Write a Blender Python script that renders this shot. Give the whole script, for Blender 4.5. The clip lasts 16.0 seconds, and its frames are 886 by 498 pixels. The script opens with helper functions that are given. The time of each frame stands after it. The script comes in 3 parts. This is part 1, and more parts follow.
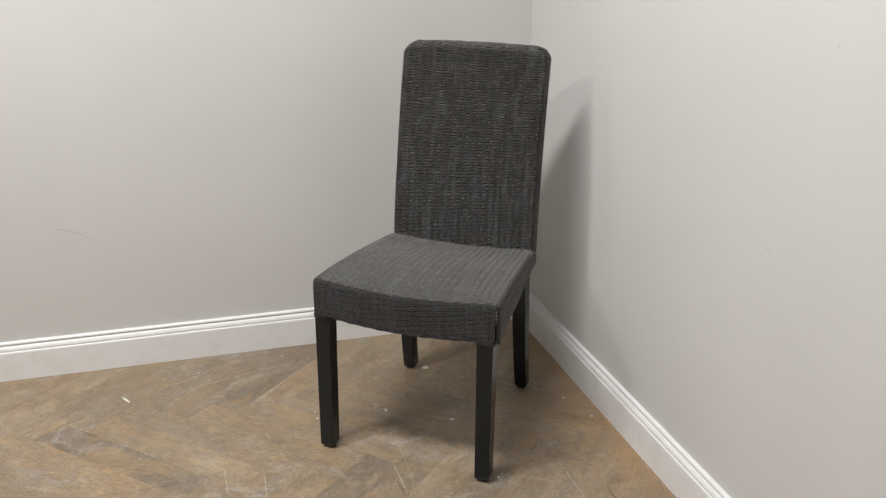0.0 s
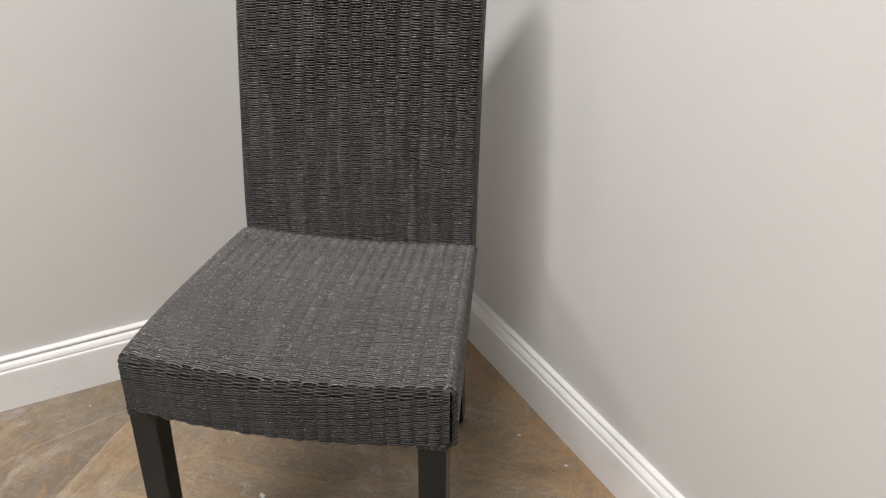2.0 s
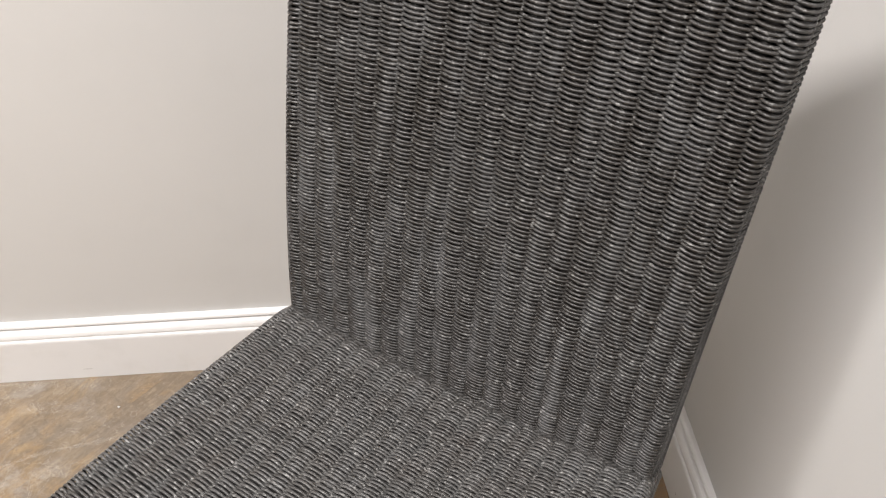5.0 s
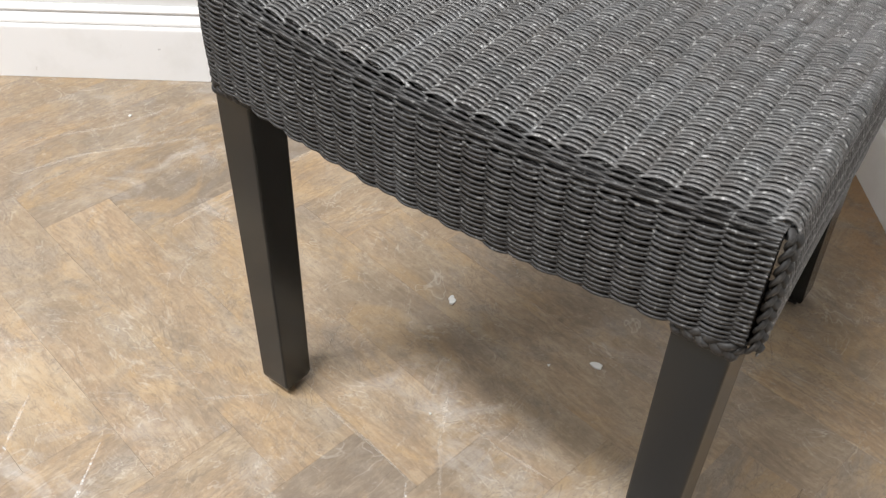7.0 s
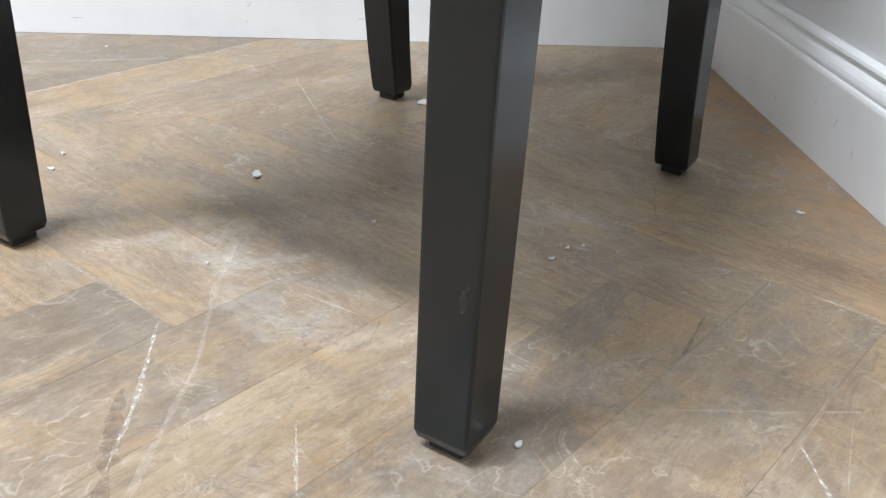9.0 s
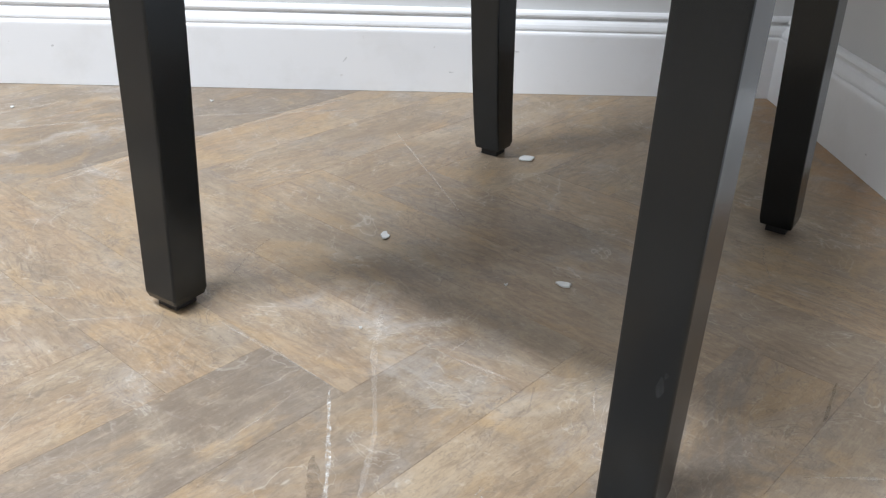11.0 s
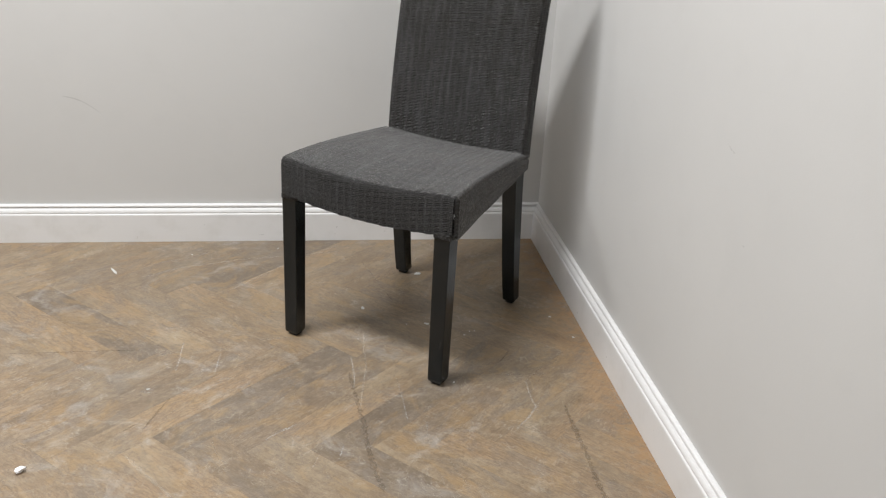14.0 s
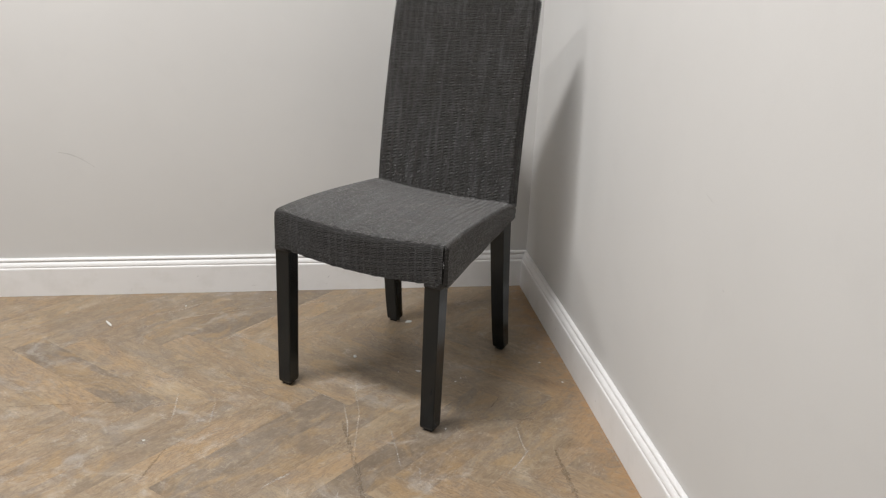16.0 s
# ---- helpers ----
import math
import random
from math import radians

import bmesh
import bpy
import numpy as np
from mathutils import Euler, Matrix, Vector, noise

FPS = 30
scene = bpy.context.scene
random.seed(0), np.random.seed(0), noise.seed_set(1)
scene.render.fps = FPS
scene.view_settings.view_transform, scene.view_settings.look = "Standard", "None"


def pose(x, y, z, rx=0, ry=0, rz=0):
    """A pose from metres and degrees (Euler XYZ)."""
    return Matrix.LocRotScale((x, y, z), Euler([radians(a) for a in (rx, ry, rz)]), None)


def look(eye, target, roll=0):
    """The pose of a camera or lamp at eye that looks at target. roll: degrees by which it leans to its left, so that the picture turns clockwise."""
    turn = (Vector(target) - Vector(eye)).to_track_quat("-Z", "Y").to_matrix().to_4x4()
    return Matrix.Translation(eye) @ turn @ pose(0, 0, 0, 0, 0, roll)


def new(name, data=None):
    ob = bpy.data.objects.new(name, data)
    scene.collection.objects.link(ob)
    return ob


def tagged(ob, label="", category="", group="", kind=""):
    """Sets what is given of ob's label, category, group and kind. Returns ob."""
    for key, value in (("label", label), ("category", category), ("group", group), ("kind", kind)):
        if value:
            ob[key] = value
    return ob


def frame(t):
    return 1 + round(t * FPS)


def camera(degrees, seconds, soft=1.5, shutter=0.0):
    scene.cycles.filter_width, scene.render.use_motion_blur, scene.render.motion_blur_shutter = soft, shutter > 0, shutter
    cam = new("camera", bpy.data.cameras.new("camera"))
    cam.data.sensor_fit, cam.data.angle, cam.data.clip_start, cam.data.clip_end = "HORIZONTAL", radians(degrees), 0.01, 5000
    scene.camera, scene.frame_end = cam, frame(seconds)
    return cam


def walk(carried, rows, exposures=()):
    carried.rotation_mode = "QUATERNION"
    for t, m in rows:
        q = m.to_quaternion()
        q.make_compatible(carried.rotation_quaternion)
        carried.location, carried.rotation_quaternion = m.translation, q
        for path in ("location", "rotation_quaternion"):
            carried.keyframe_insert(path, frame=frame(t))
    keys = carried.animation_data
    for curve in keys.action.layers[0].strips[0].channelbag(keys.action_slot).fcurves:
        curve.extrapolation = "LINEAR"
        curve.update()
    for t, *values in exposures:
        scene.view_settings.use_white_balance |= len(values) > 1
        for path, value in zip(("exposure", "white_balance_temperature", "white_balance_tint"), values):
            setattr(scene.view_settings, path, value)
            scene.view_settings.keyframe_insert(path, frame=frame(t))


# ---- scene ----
cam = camera(51.6, 16.0, 1.25, 0.05)
PATH = [
    (0, (-1.033, -2.628, 1.286), (-0.506, -0.827, 0.594), 0.1),
    (0.5, (-1.045, -2.619, 1.297), (-0.53, -0.816, 0.602), 0.7),
    (1, (-1.029, -2.527, 1.274), (-0.519, -0.737, 0.541), 0.3),
    (1.5, (-0.988, -2.123, 1.201), (-0.34, -0.471, 0.279), 0.8),
    (2, (-0.831, -1.698, 1.198), (-0.034, -0.149, 0.214), 0.0),
    (2.5, (-0.725, -1.335, 1.212), (-0.083, 0.184, 0.081), -0.5),
    (3, (-0.629, -0.999, 1.196), (0.003, 0.478, 0.005), 1.8),
    (3.3, (-0.536, -0.878, 1.186), (0.062, 0.539, -0.091), 0.9),
    (3.5, (-0.484, -0.836, 1.196), (-0.012, 0.599, -0.115), 0.9),
    (3.7, (-0.438, -0.818, 1.19), (-0.026, 0.647, -0.108), 1.8),
    (4.75, (-0.412, -0.915, 1.158), (-0.205, 0.512, -0.188), 1.9),
    (5.8, (-0.471, -1.081, 1.109), (-0.388, 0.363, -0.271), 1.5),
    (6, (-0.491, -1.117, 1.099), (-0.44, 0.353, -0.256), 1.3),
    (6.3, (-0.505, -1.186, 1.038), (-0.494, 0.329, -0.266), 1.7),
    (6.6, (-0.515, -1.239, 0.958), (-0.525, 0.274, -0.35), 1.1),
    (6.8, (-0.534, -1.255, 0.862), (-0.553, 0.266, -0.437), 1.1),
    (7, (-0.571, -1.238, 0.766), (-0.58, 0.257, -0.563), 1.6),
    (7.2, (-0.594, -1.255, 0.665), (-0.593, 0.3, -0.593), 1.9),
    (7.5, (-0.597, -1.278, 0.528), (-0.588, 0.395, -0.569), 2.9),
    (8, (-0.544, -1.281, 0.408), (-0.546, 0.483, -0.535), 3.7),
    (8.5, (-0.471, -1.267, 0.364), (-0.338, 0.5, -0.562), 3.0),
    (8.7, (-0.462, -1.262, 0.349), (-0.293, 0.490, -0.599), 3.0),
    (10.8, (-0.523, -1.282, 0.402), (-0.374, 0.509, -0.474), 2.0),
    (11, (-0.567, -1.276, 0.404), (-0.432, 0.497, -0.511), 2.5),
    (11.5, (-0.532, -1.256, 0.394), (-0.424, 0.516, -0.526), 2.5),
    (12, (-0.499, -1.306, 0.489), (-0.382, 0.449, -0.462), 2.6),
    (12.3, (-0.495, -1.457, 0.636), (-0.392, 0.256, -0.392), 2.2),
    (12.5, (-0.509, -1.587, 0.755), (-0.357, 0.113, -0.288), 3.1),
    (13, (-0.552, -2.03, 0.967), (-0.363, -0.289, 0.0), 3.7),
    (13.5, (-0.595, -2.421, 1.056), (-0.376, -0.643, 0.167), 3.5),
    (14, (-0.688, -2.652, 1.122), (-0.411, -0.836, 0.331), 2.9),
    (14.5, (-0.705, -2.743, 1.111), (-0.407, -0.913, 0.361), 2.6),
    (15, (-0.693, -2.749, 1.125), (-0.396, -0.918, 0.378), 2.5),
    (15.5, (-0.693, -2.72, 1.141), (-0.397, -0.882, 0.41), 2.5),
    (16, (-0.694, -2.696, 1.146), (-0.395, -0.846, 0.45), 2.3),
]
walk(cam, [(t, look(eye, target, roll)) for t, eye, target, roll in PATH],
     [(0, -0.06, 6600, 11), (1.5, 0.0, 6600, 12), (2.5, 0.24, 6750, 14), (3.0, 0.38, 6750, 14), (3.5, 0.7, 6750, 15), (5.8, 0.46, 6800, 15), (6.6, 0.6, 6800, 13), (7.2, 0.74, 6100, 11), (7.5, 0.62, 5850, 10),
      (8, 0.54, 5750, 10), (8.5, 0.94, 5820, 9), (11, 0.68, 5780, 10), (11.6, 0.66, 5780, 10), (12.3, 0.83, 5760, 10), (12.6, 0.64, 5760, 10), (13, 0.34, 6050, 10), (14, 0.05, 6400, 11), (15.2, 0.03, 6400, 11), (16, 0.0, 6550, 12)])

# ---- light: long ceiling panels over the corner's open side, plus two unseen fills added ----
world = bpy.data.worlds.new("world")
scene.world = world
world.use_nodes = True
world.node_tree.nodes["Background"].inputs[0].default_value = (1.0, 0.96, 0.9, 1)
world.node_tree.nodes["Background"].inputs[1].default_value = 0.006

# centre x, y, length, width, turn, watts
# the first two fit the cast shadows; the last two are added fill
PANELS_AND_FILLS = [(-1.44, -1.26, 1.15, 0.36, -37, 82.0), (-3.43, -1.58, 0.65, 0.22, -37, 44.0), (-2.6, -5.4, 1.20, 0.50, 0, 7.0), (-5.4, -3.8, 1.20, 0.50, 0, 5.0)]
CEILING = 2.8
for px, py, long, wide, turn, watts in PANELS_AND_FILLS:
    lamp = bpy.data.lights.new("panel_or_fill_lamp", "AREA")
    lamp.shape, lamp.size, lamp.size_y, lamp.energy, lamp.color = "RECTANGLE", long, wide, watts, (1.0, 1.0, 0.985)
    new("panel_or_fill_lamp", lamp).matrix_basis = pose(px, py, CEILING - 0.03, 0, 0, turn)


# ---- materials ----
def material(name, rough=0.5, metallic=0.0):
    m = bpy.data.materials.new(name)
    m.use_nodes = True
    nt = m.node_tree
    b = nt.nodes["Principled BSDF"]
    b.inputs["Roughness"].default_value = rough
    b.inputs["Metallic"].default_value = metallic
    return m, nt, b


def node(nt, kind, **values):
    n = nt.nodes.new(kind)
    for key, value in values.items():
        n.inputs[key.replace("_", " ")].default_value = value
    return n


def coords(nt, scale=(1, 1, 1), source="Object"):
    c = nt.nodes.new("ShaderNodeTexCoord")
    m = nt.nodes.new("ShaderNodeMapping")
    m.inputs["Scale"].default_value = scale
    nt.links.new(c.outputs[source], m.inputs["Vector"])
    return m


def noise_tex(nt, vec, scale, detail=4.0, rough=0.55, distort=0.0):
    n = node(nt, "ShaderNodeTexNoise", Scale=scale, Detail=detail, Roughness=rough, Distortion=distort)
    nt.links.new(vec.outputs[0], n.inputs["Vector"])
    return n


def ramp(nt, fac, stops):
    r = nt.nodes.new("ShaderNodeValToRGB")
    el = r.color_ramp.elements
    while len(el) < len(stops):
        el.new(0.5)
    for e, (p, c) in zip(el, stops):
        e.position = p
        e.color = (*c, 1) if len(c) == 3 else (c[0], c[0], c[0], 1)
    nt.links.new(fac, r.inputs["Fac"])
    return r


def mix(nt, fac, a, b, mode="MIX"):
    m = nt.nodes.new("ShaderNodeMix")
    m.data_type, m.blend_type = "RGBA", mode
    for sock, v in ((m.inputs[0], fac), (m.inputs[6], a), (m.inputs[7], b)):
        if isinstance(v, (int, float)):
            sock.default_value = v
        elif isinstance(v, tuple):
            sock.default_value = (*v, 1)
        else:
            nt.links.new(v, sock)
    return m.outputs[2]


def bump(nt, bsdf, height, strength, distance):
    b = node(nt, "ShaderNodeBump", Strength=strength, Distance=distance)
    nt.links.new(height, b.inputs["Height"])
    nt.links.new(b.outputs["Normal"], bsdf.inputs["Normal"])


def wall_paint(name, colour):
    m, nt, b = material(name, 0.62)
    v = coords(nt)
    big = noise_tex(nt, v, 1.7, 3.0)
    blotch = noise_tex(nt, v, 9.0, 4.0)
    c1 = tuple(k * 0.965 for k in colour)
    c = mix(nt, ramp(nt, big.outputs["Fac"], [(0.35, (0.0,)), (0.7, (1.0,))]).outputs[0], colour, c1)
    c = mix(nt, ramp(nt, blotch.outputs["Fac"], [(0.55, (0.0,)), (0.85, (0.5,))]).outputs[0], c, tuple(k * 0.93 for k in colour))
    nt.links.new(c, b.inputs["Base Color"])
    orange = noise_tex(nt, v, 420.0, 2.0)
    roller = noise_tex(nt, v, 60.0, 2.0)
    bump(nt, b, mix(nt, 0.5, orange.outputs["Fac"], roller.outputs["Fac"]), 0.12, 0.002)
    return m


M_WALL = wall_paint("wall_paint", (0.60, 0.597, 0.586))
# unseen walls and ceiling, darkened so less light bounces into the corner
M_LOW_BOUNCE = wall_paint("low_bounce_wall_paint", (0.30, 0.294, 0.285))
M_CEIL = wall_paint("low_bounce_ceiling_paint", (0.56, 0.552, 0.54))


def gloss_white():
    m, nt, b = material("white_gloss_paint", 0.4)
    v = coords(nt)
    dirt = noise_tex(nt, v, 14.0, 5.0, 0.6)
    spots = noise_tex(nt, v, 70.0, 3.0, 0.6)
    c = mix(nt, ramp(nt, dirt.outputs["Fac"], [(0.5, (0.0,)), (0.8, (0.6,))]).outputs[0], (0.77, 0.77, 0.77), (0.66, 0.655, 0.635))
    c = mix(nt, ramp(nt, spots.outputs["Fac"], [(0.72, (0.0,)), (0.82, (0.7,))]).outputs[0], c, (0.45, 0.42, 0.38))
    nt.links.new(c, b.inputs["Base Color"])
    brush = noise_tex(nt, coords(nt, (3, 3, 90)), 6.0, 2.0)
    bump(nt, b, brush.outputs["Fac"], 0.08, 0.001)
    return m


M_SKIRT = gloss_white()


# gain scales the cord colour; seat and apron copies carry light and shade
def wicker(name, gain, cast=(1.0, 1.0, 1.0), along=(70, 70, 7), worn_sparkle=0.4, dusty=1.0):
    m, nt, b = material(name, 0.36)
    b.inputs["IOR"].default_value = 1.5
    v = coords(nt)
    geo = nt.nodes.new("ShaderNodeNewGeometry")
    row = ramp(nt, geo.outputs["Random Per Island"], [(p, tuple(k * gain * s for k, s in zip(c, cast))) for p, c in ((0.0, (0.021, 0.0205, 0.0200)), (0.5, (0.031, 0.0304, 0.0298)), (1.0, (0.048, 0.0472, 0.0464)))])
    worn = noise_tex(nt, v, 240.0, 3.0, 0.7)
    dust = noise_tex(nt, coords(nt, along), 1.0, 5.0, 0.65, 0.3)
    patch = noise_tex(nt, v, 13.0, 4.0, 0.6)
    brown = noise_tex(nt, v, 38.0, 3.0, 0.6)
    c = mix(nt, ramp(nt, brown.outputs["Fac"], [(0.35, (0.0,)), (0.9, (0.45,))]).outputs[0], row.outputs[0], tuple(k * gain for k in (0.044, 0.034, 0.028)))
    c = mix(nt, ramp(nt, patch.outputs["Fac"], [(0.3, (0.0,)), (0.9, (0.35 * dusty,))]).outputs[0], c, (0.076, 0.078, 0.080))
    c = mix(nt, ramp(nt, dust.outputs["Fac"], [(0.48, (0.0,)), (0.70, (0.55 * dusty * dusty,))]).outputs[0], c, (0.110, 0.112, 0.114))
    # pale specks: worn chips plus cord glints painted into the colour
    c = mix(nt, ramp(nt, worn.outputs["Fac"], [(0.58, (0.0,)), (0.67, (worn_sparkle,))]).outputs[0], c, (0.40, 0.40, 0.39))
    nt.links.new(c, b.inputs["Base Color"])
    fine = noise_tex(nt, v, 900.0, 2.0)
    bump(nt, b, fine.outputs["Fac"], 0.45, 0.0008)
    r = ramp(nt, patch.outputs["Fac"], [(0.2, (0.34 / dusty ** 0.7,)), (0.9, (0.50 / dusty ** 0.7,))])
    nt.links.new(r.outputs[0], b.inputs["Roughness"])
    return m


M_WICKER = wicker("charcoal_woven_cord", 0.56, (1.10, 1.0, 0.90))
# seat copy lightened: part fading, part top light put into the colour
M_SEAT = wicker("lit_faded_cord", 1.68, (0.99, 1.0, 0.99), (70, 7, 70), 0.62)
# same cord darkened for the apron: shade put into its colour
M_APRON = wicker("shaded_woven_cord", 0.34, (1.08, 1.0, 0.92), (70, 70, 7), 0.3, 0.66)
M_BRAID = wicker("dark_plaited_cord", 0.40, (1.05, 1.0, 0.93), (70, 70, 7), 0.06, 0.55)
# near-black for sheets behind the cords: shade in the gaps put into colour
M_SHADE_BLACK, _nt, _b = material("shade_black", 0.8)
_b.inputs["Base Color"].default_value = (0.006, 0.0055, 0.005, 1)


def black_wood():
    m, nt, b = material("black_stained_wood", 0.3)
    v = coords(nt)
    grain = noise_tex(nt, coords(nt, (90, 90, 5)), 3.0, 4.0, 0.6)
    scuff = noise_tex(nt, v, 45.0, 5.0, 0.65)
    c = mix(nt, grain.outputs["Fac"], (0.0039, 0.0053, 0.0066), (0.0077, 0.0100, 0.0121))
    c = mix(nt, ramp(nt, scuff.outputs["Fac"], [(0.60, (0.0,)), (0.85, (0.08,))]).outputs[0], c, (0.08, 0.085, 0.09))
    nt.links.new(c, b.inputs["Base Color"])
    r = ramp(nt, scuff.outputs["Fac"], [(0.2, (0.17,)), (0.9, (0.22,))])
    nt.links.new(r.outputs[0], b.inputs["Roughness"])
    bump(nt, b, grain.outputs["Fac"], 0.07, 0.0006)
    b.inputs["Specular IOR Level"].default_value = 0.48
    b.inputs["Specular Tint"].default_value = (0.93, 0.98, 1.0, 1)
    return m


M_LEG = black_wood()
M_PAD, _nt, _b = material("black_plastic_glide", 0.55)
_b.inputs["Base Color"].default_value = (0.012, 0.011, 0.011, 1)
M_FLAKE, _nt, _b = material("white_paint_flake", 0.6)
_b.inputs["Base Color"].default_value = (0.60, 0.60, 0.58, 1)
M_FOIL, _nt, _b = material("crumpled_foil", 0.3)
_b.inputs["Base Color"].default_value = (0.85, 0.85, 0.86, 1)


def broken_mark(name, colour, lo, hi, cover, size=420.0):
    """A scratch whose cover is broken up by a fine grain."""
    m, nt, b = material(name, 0.7)
    b.inputs["Base Color"].default_value = (*colour, 1)
    n = noise_tex(nt, coords(nt), size, 4.0, 0.75)
    nt.links.new(ramp(nt, n.outputs["Fac"], [(lo, (0.0,)), (hi, (cover,))]).outputs[0], b.inputs["Alpha"])
    return m


M_MARK = broken_mark("chalky_scratch", (0.66, 0.65, 0.62), 0.44, 0.64, 0.62, 190.0)
M_FAINT = broken_mark("faint_scuff", (0.48, 0.44, 0.38), 0.34, 0.70, 0.36, 260.0)
M_RUB = broken_mark("wall_rub", (0.43, 0.425, 0.41), 0.35, 0.75, 0.4, 160.0)
M_GRIME = broken_mark("grey_grime", (0.22, 0.21, 0.20), 0.38, 0.66, 0.55)
M_SCUFF = broken_mark("leg_scuff", (0.20, 0.21, 0.21), 0.46, 0.72, 0.25)
M_CRACK = broken_mark("dark_scratch", (0.11, 0.078, 0.052), 0.30, 0.62, 0.42, 120.0)


def plank_wood():
    """Worn oak-look planks; each plank's own tone comes from its object colour, its grain from its own axes."""
    m, nt, b = material("worn_oak_plank", 0.45)
    info = nt.nodes.new("ShaderNodeObjectInfo")
    c0 = nt.nodes.new("ShaderNodeTexCoord")
    shift = nt.nodes.new("ShaderNodeVectorMath")
    shift.operation = "MULTIPLY_ADD"
    nt.links.new(info.outputs["Random"], shift.inputs[0])
    shift.inputs[1].default_value = (37.0, 11.0, 5.0)
    nt.links.new(c0.outputs["Object"], shift.inputs[2])

    def vec(sx, sy):
        mp = nt.nodes.new("ShaderNodeMapping")
        mp.inputs["Scale"].default_value = (sx, sy, 1)
        nt.links.new(shift.outputs[0], mp.inputs["Vector"])
        return mp

    geo = nt.nodes.new("ShaderNodeNewGeometry")

    def where(sx, sy, turn=0.0):
        mp = nt.nodes.new("ShaderNodeMapping")
        mp.inputs["Rotation"].default_value = (0, 0, turn)
        mp.inputs["Scale"].default_value = (sx, sy, 1)
        nt.links.new(geo.outputs["Position"], mp.inputs["Vector"])
        return mp

    def band(n, lo, hi, top=1.0):
        return ramp(nt, n.outputs["Fac"], [(lo, (0.0,)), (hi, (top,))]).outputs[0]

    def lines(n, half, top):
        return ramp(nt, n.outputs["Fac"], [(0.5 - half, (0.0,)), (0.5, (top,)), (0.5 + half, (0.0,))]).outputs[0]

    def times(a, b_):
        return mix(nt, 1.0, a, b_, "MULTIPLY")

    cloud = noise_tex(nt, vec(1.0, 2.4), 5.0, 5.0, 0.6, 0.8)
    streak = noise_tex(nt, vec(2.6, 15.0), 9.0, 7.0, 0.7, 0.9)
    grit = noise_tex(nt, where(1.0, 1.0, 0.3), 95.0, 6.0, 0.72, 0.8)
    figure = noise_tex(nt, vec(1.6, 4.5), 8.0, 3.0, 0.55, 4.0)
    fine = noise_tex(nt, vec(5.0, 42.0), 14.0, 5.0, 0.7, 0.35)
    pores = noise_tex(nt, vec(9.0, 60.0), 18.0, 3.0, 0.65, 1.0)
    warm = noise_tex(nt, vec(0.8, 2.0), 3.4, 4.0, 0.6, 1.0)
    worn = noise_tex(nt, where(1, 1), 2.6, 4.0, 0.6, 0.6)
    mottle = noise_tex(nt, where(1.0, 1.1, 0.5), 30.0, 6.0, 0.68, 0.6)
    chalk = noise_tex(nt, where(1.0, 1.3, 0.9), 9.0, 7.0, 0.7, 0.9)
    chalk_spots = noise_tex(nt, where(1, 1), 120.0, 4.0, 0.7, 0.3)
    ochre = noise_tex(nt, vec(1.0, 1.8), 5.5, 6.0, 0.65, 1.4)
    ash = noise_tex(nt, vec(1.1, 2.0), 6.2, 6.0, 0.65, 1.4)
    dirt = noise_tex(nt, where(1.3, 1.0, 0.4), 7.0, 7.0, 0.7, 1.0)
    mask = noise_tex(nt, where(1, 1), 4.2, 3.0)
    vein = noise_tex(nt, vec(1.0, 2.2), 7.0, 5.0, 0.6, 1.8)
    web = noise_tex(nt, where(1.0, 1.2, 0.8), 24.0, 3.0, 0.55, 2.2)
    craze = noise_tex(nt, where(1.1, 1.0, 1.1), 10.0, 4.0, 0.6, 1.5)
    scratch_b = noise_tex(nt, where(3.4, 0.8, 0.35), 8.0, 2.0, 0.5, 0.6)
    rings = node(nt, "ShaderNodeTexWave", Scale=3.0, Distortion=16.0, Detail=4.0)
    rings.bands_direction = "Y"
    rings.inputs["Detail Scale"].default_value = 1.3
    nt.links.new(vec(4.2, 10.0).outputs[0], rings.inputs["Vector"])
    swirl = times(band(rings, 0.45, 0.95, 0.24), band(warm, 0.42, 0.6))
    cells = node(nt, "ShaderNodeTexVoronoi", Scale=3.3)
    bent = mix(nt, 0.06, vec(1.0, 1.9).outputs[0], noise_tex(nt, vec(1.0, 1.6), 22.0, 4.0, 0.6).outputs["Color"])
    nt.links.new(bent, cells.inputs["Vector"])
    pick = nt.nodes.new("ShaderNodeSeparateColor")
    nt.links.new(cells.outputs["Color"], pick.inputs[0])
    knot = times(ramp(nt, cells.outputs["Distance"], [(0.05, (0.75,)), (0.12, (0.3,)), (0.2, (0.0,))]).outputs[0], ramp(nt, pick.outputs[0], [(0.52, (0.0,)), (0.6, (1.0,))]).outputs[0])
    knot = times(knot, band(fine, 0.40, 0.60))
    tan = mix(nt, band(cloud, 0.36, 0.66), (0.232, 0.170, 0.106), (0.350, 0.272, 0.180))
    tan = mix(nt, band(warm, 0.45, 0.62, 0.85), tan, (0.325, 0.220, 0.126))
    grey = mix(nt, band(cloud, 0.36, 0.66), (0.140, 0.108, 0.078), (0.215, 0.172, 0.128))
    sep = nt.nodes.new("ShaderNodeSeparateColor")
    nt.links.new(info.outputs["Color"], sep.inputs[0])
    c = mix(nt, sep.outputs[0], tan, grey)
    c = mix(nt, band(figure, 0.55, 0.63, 0.4), c, (0.170, 0.126, 0.088))
    c = mix(nt, ramp(nt, streak.outputs["Fac"], [(0.32, (0.45,)), (0.49, (0.0,))]).outputs[0], c, (0.150, 0.108, 0.072))
    c = mix(nt, band(streak, 0.53, 0.70, 0.32), c, (0.400, 0.325, 0.232))
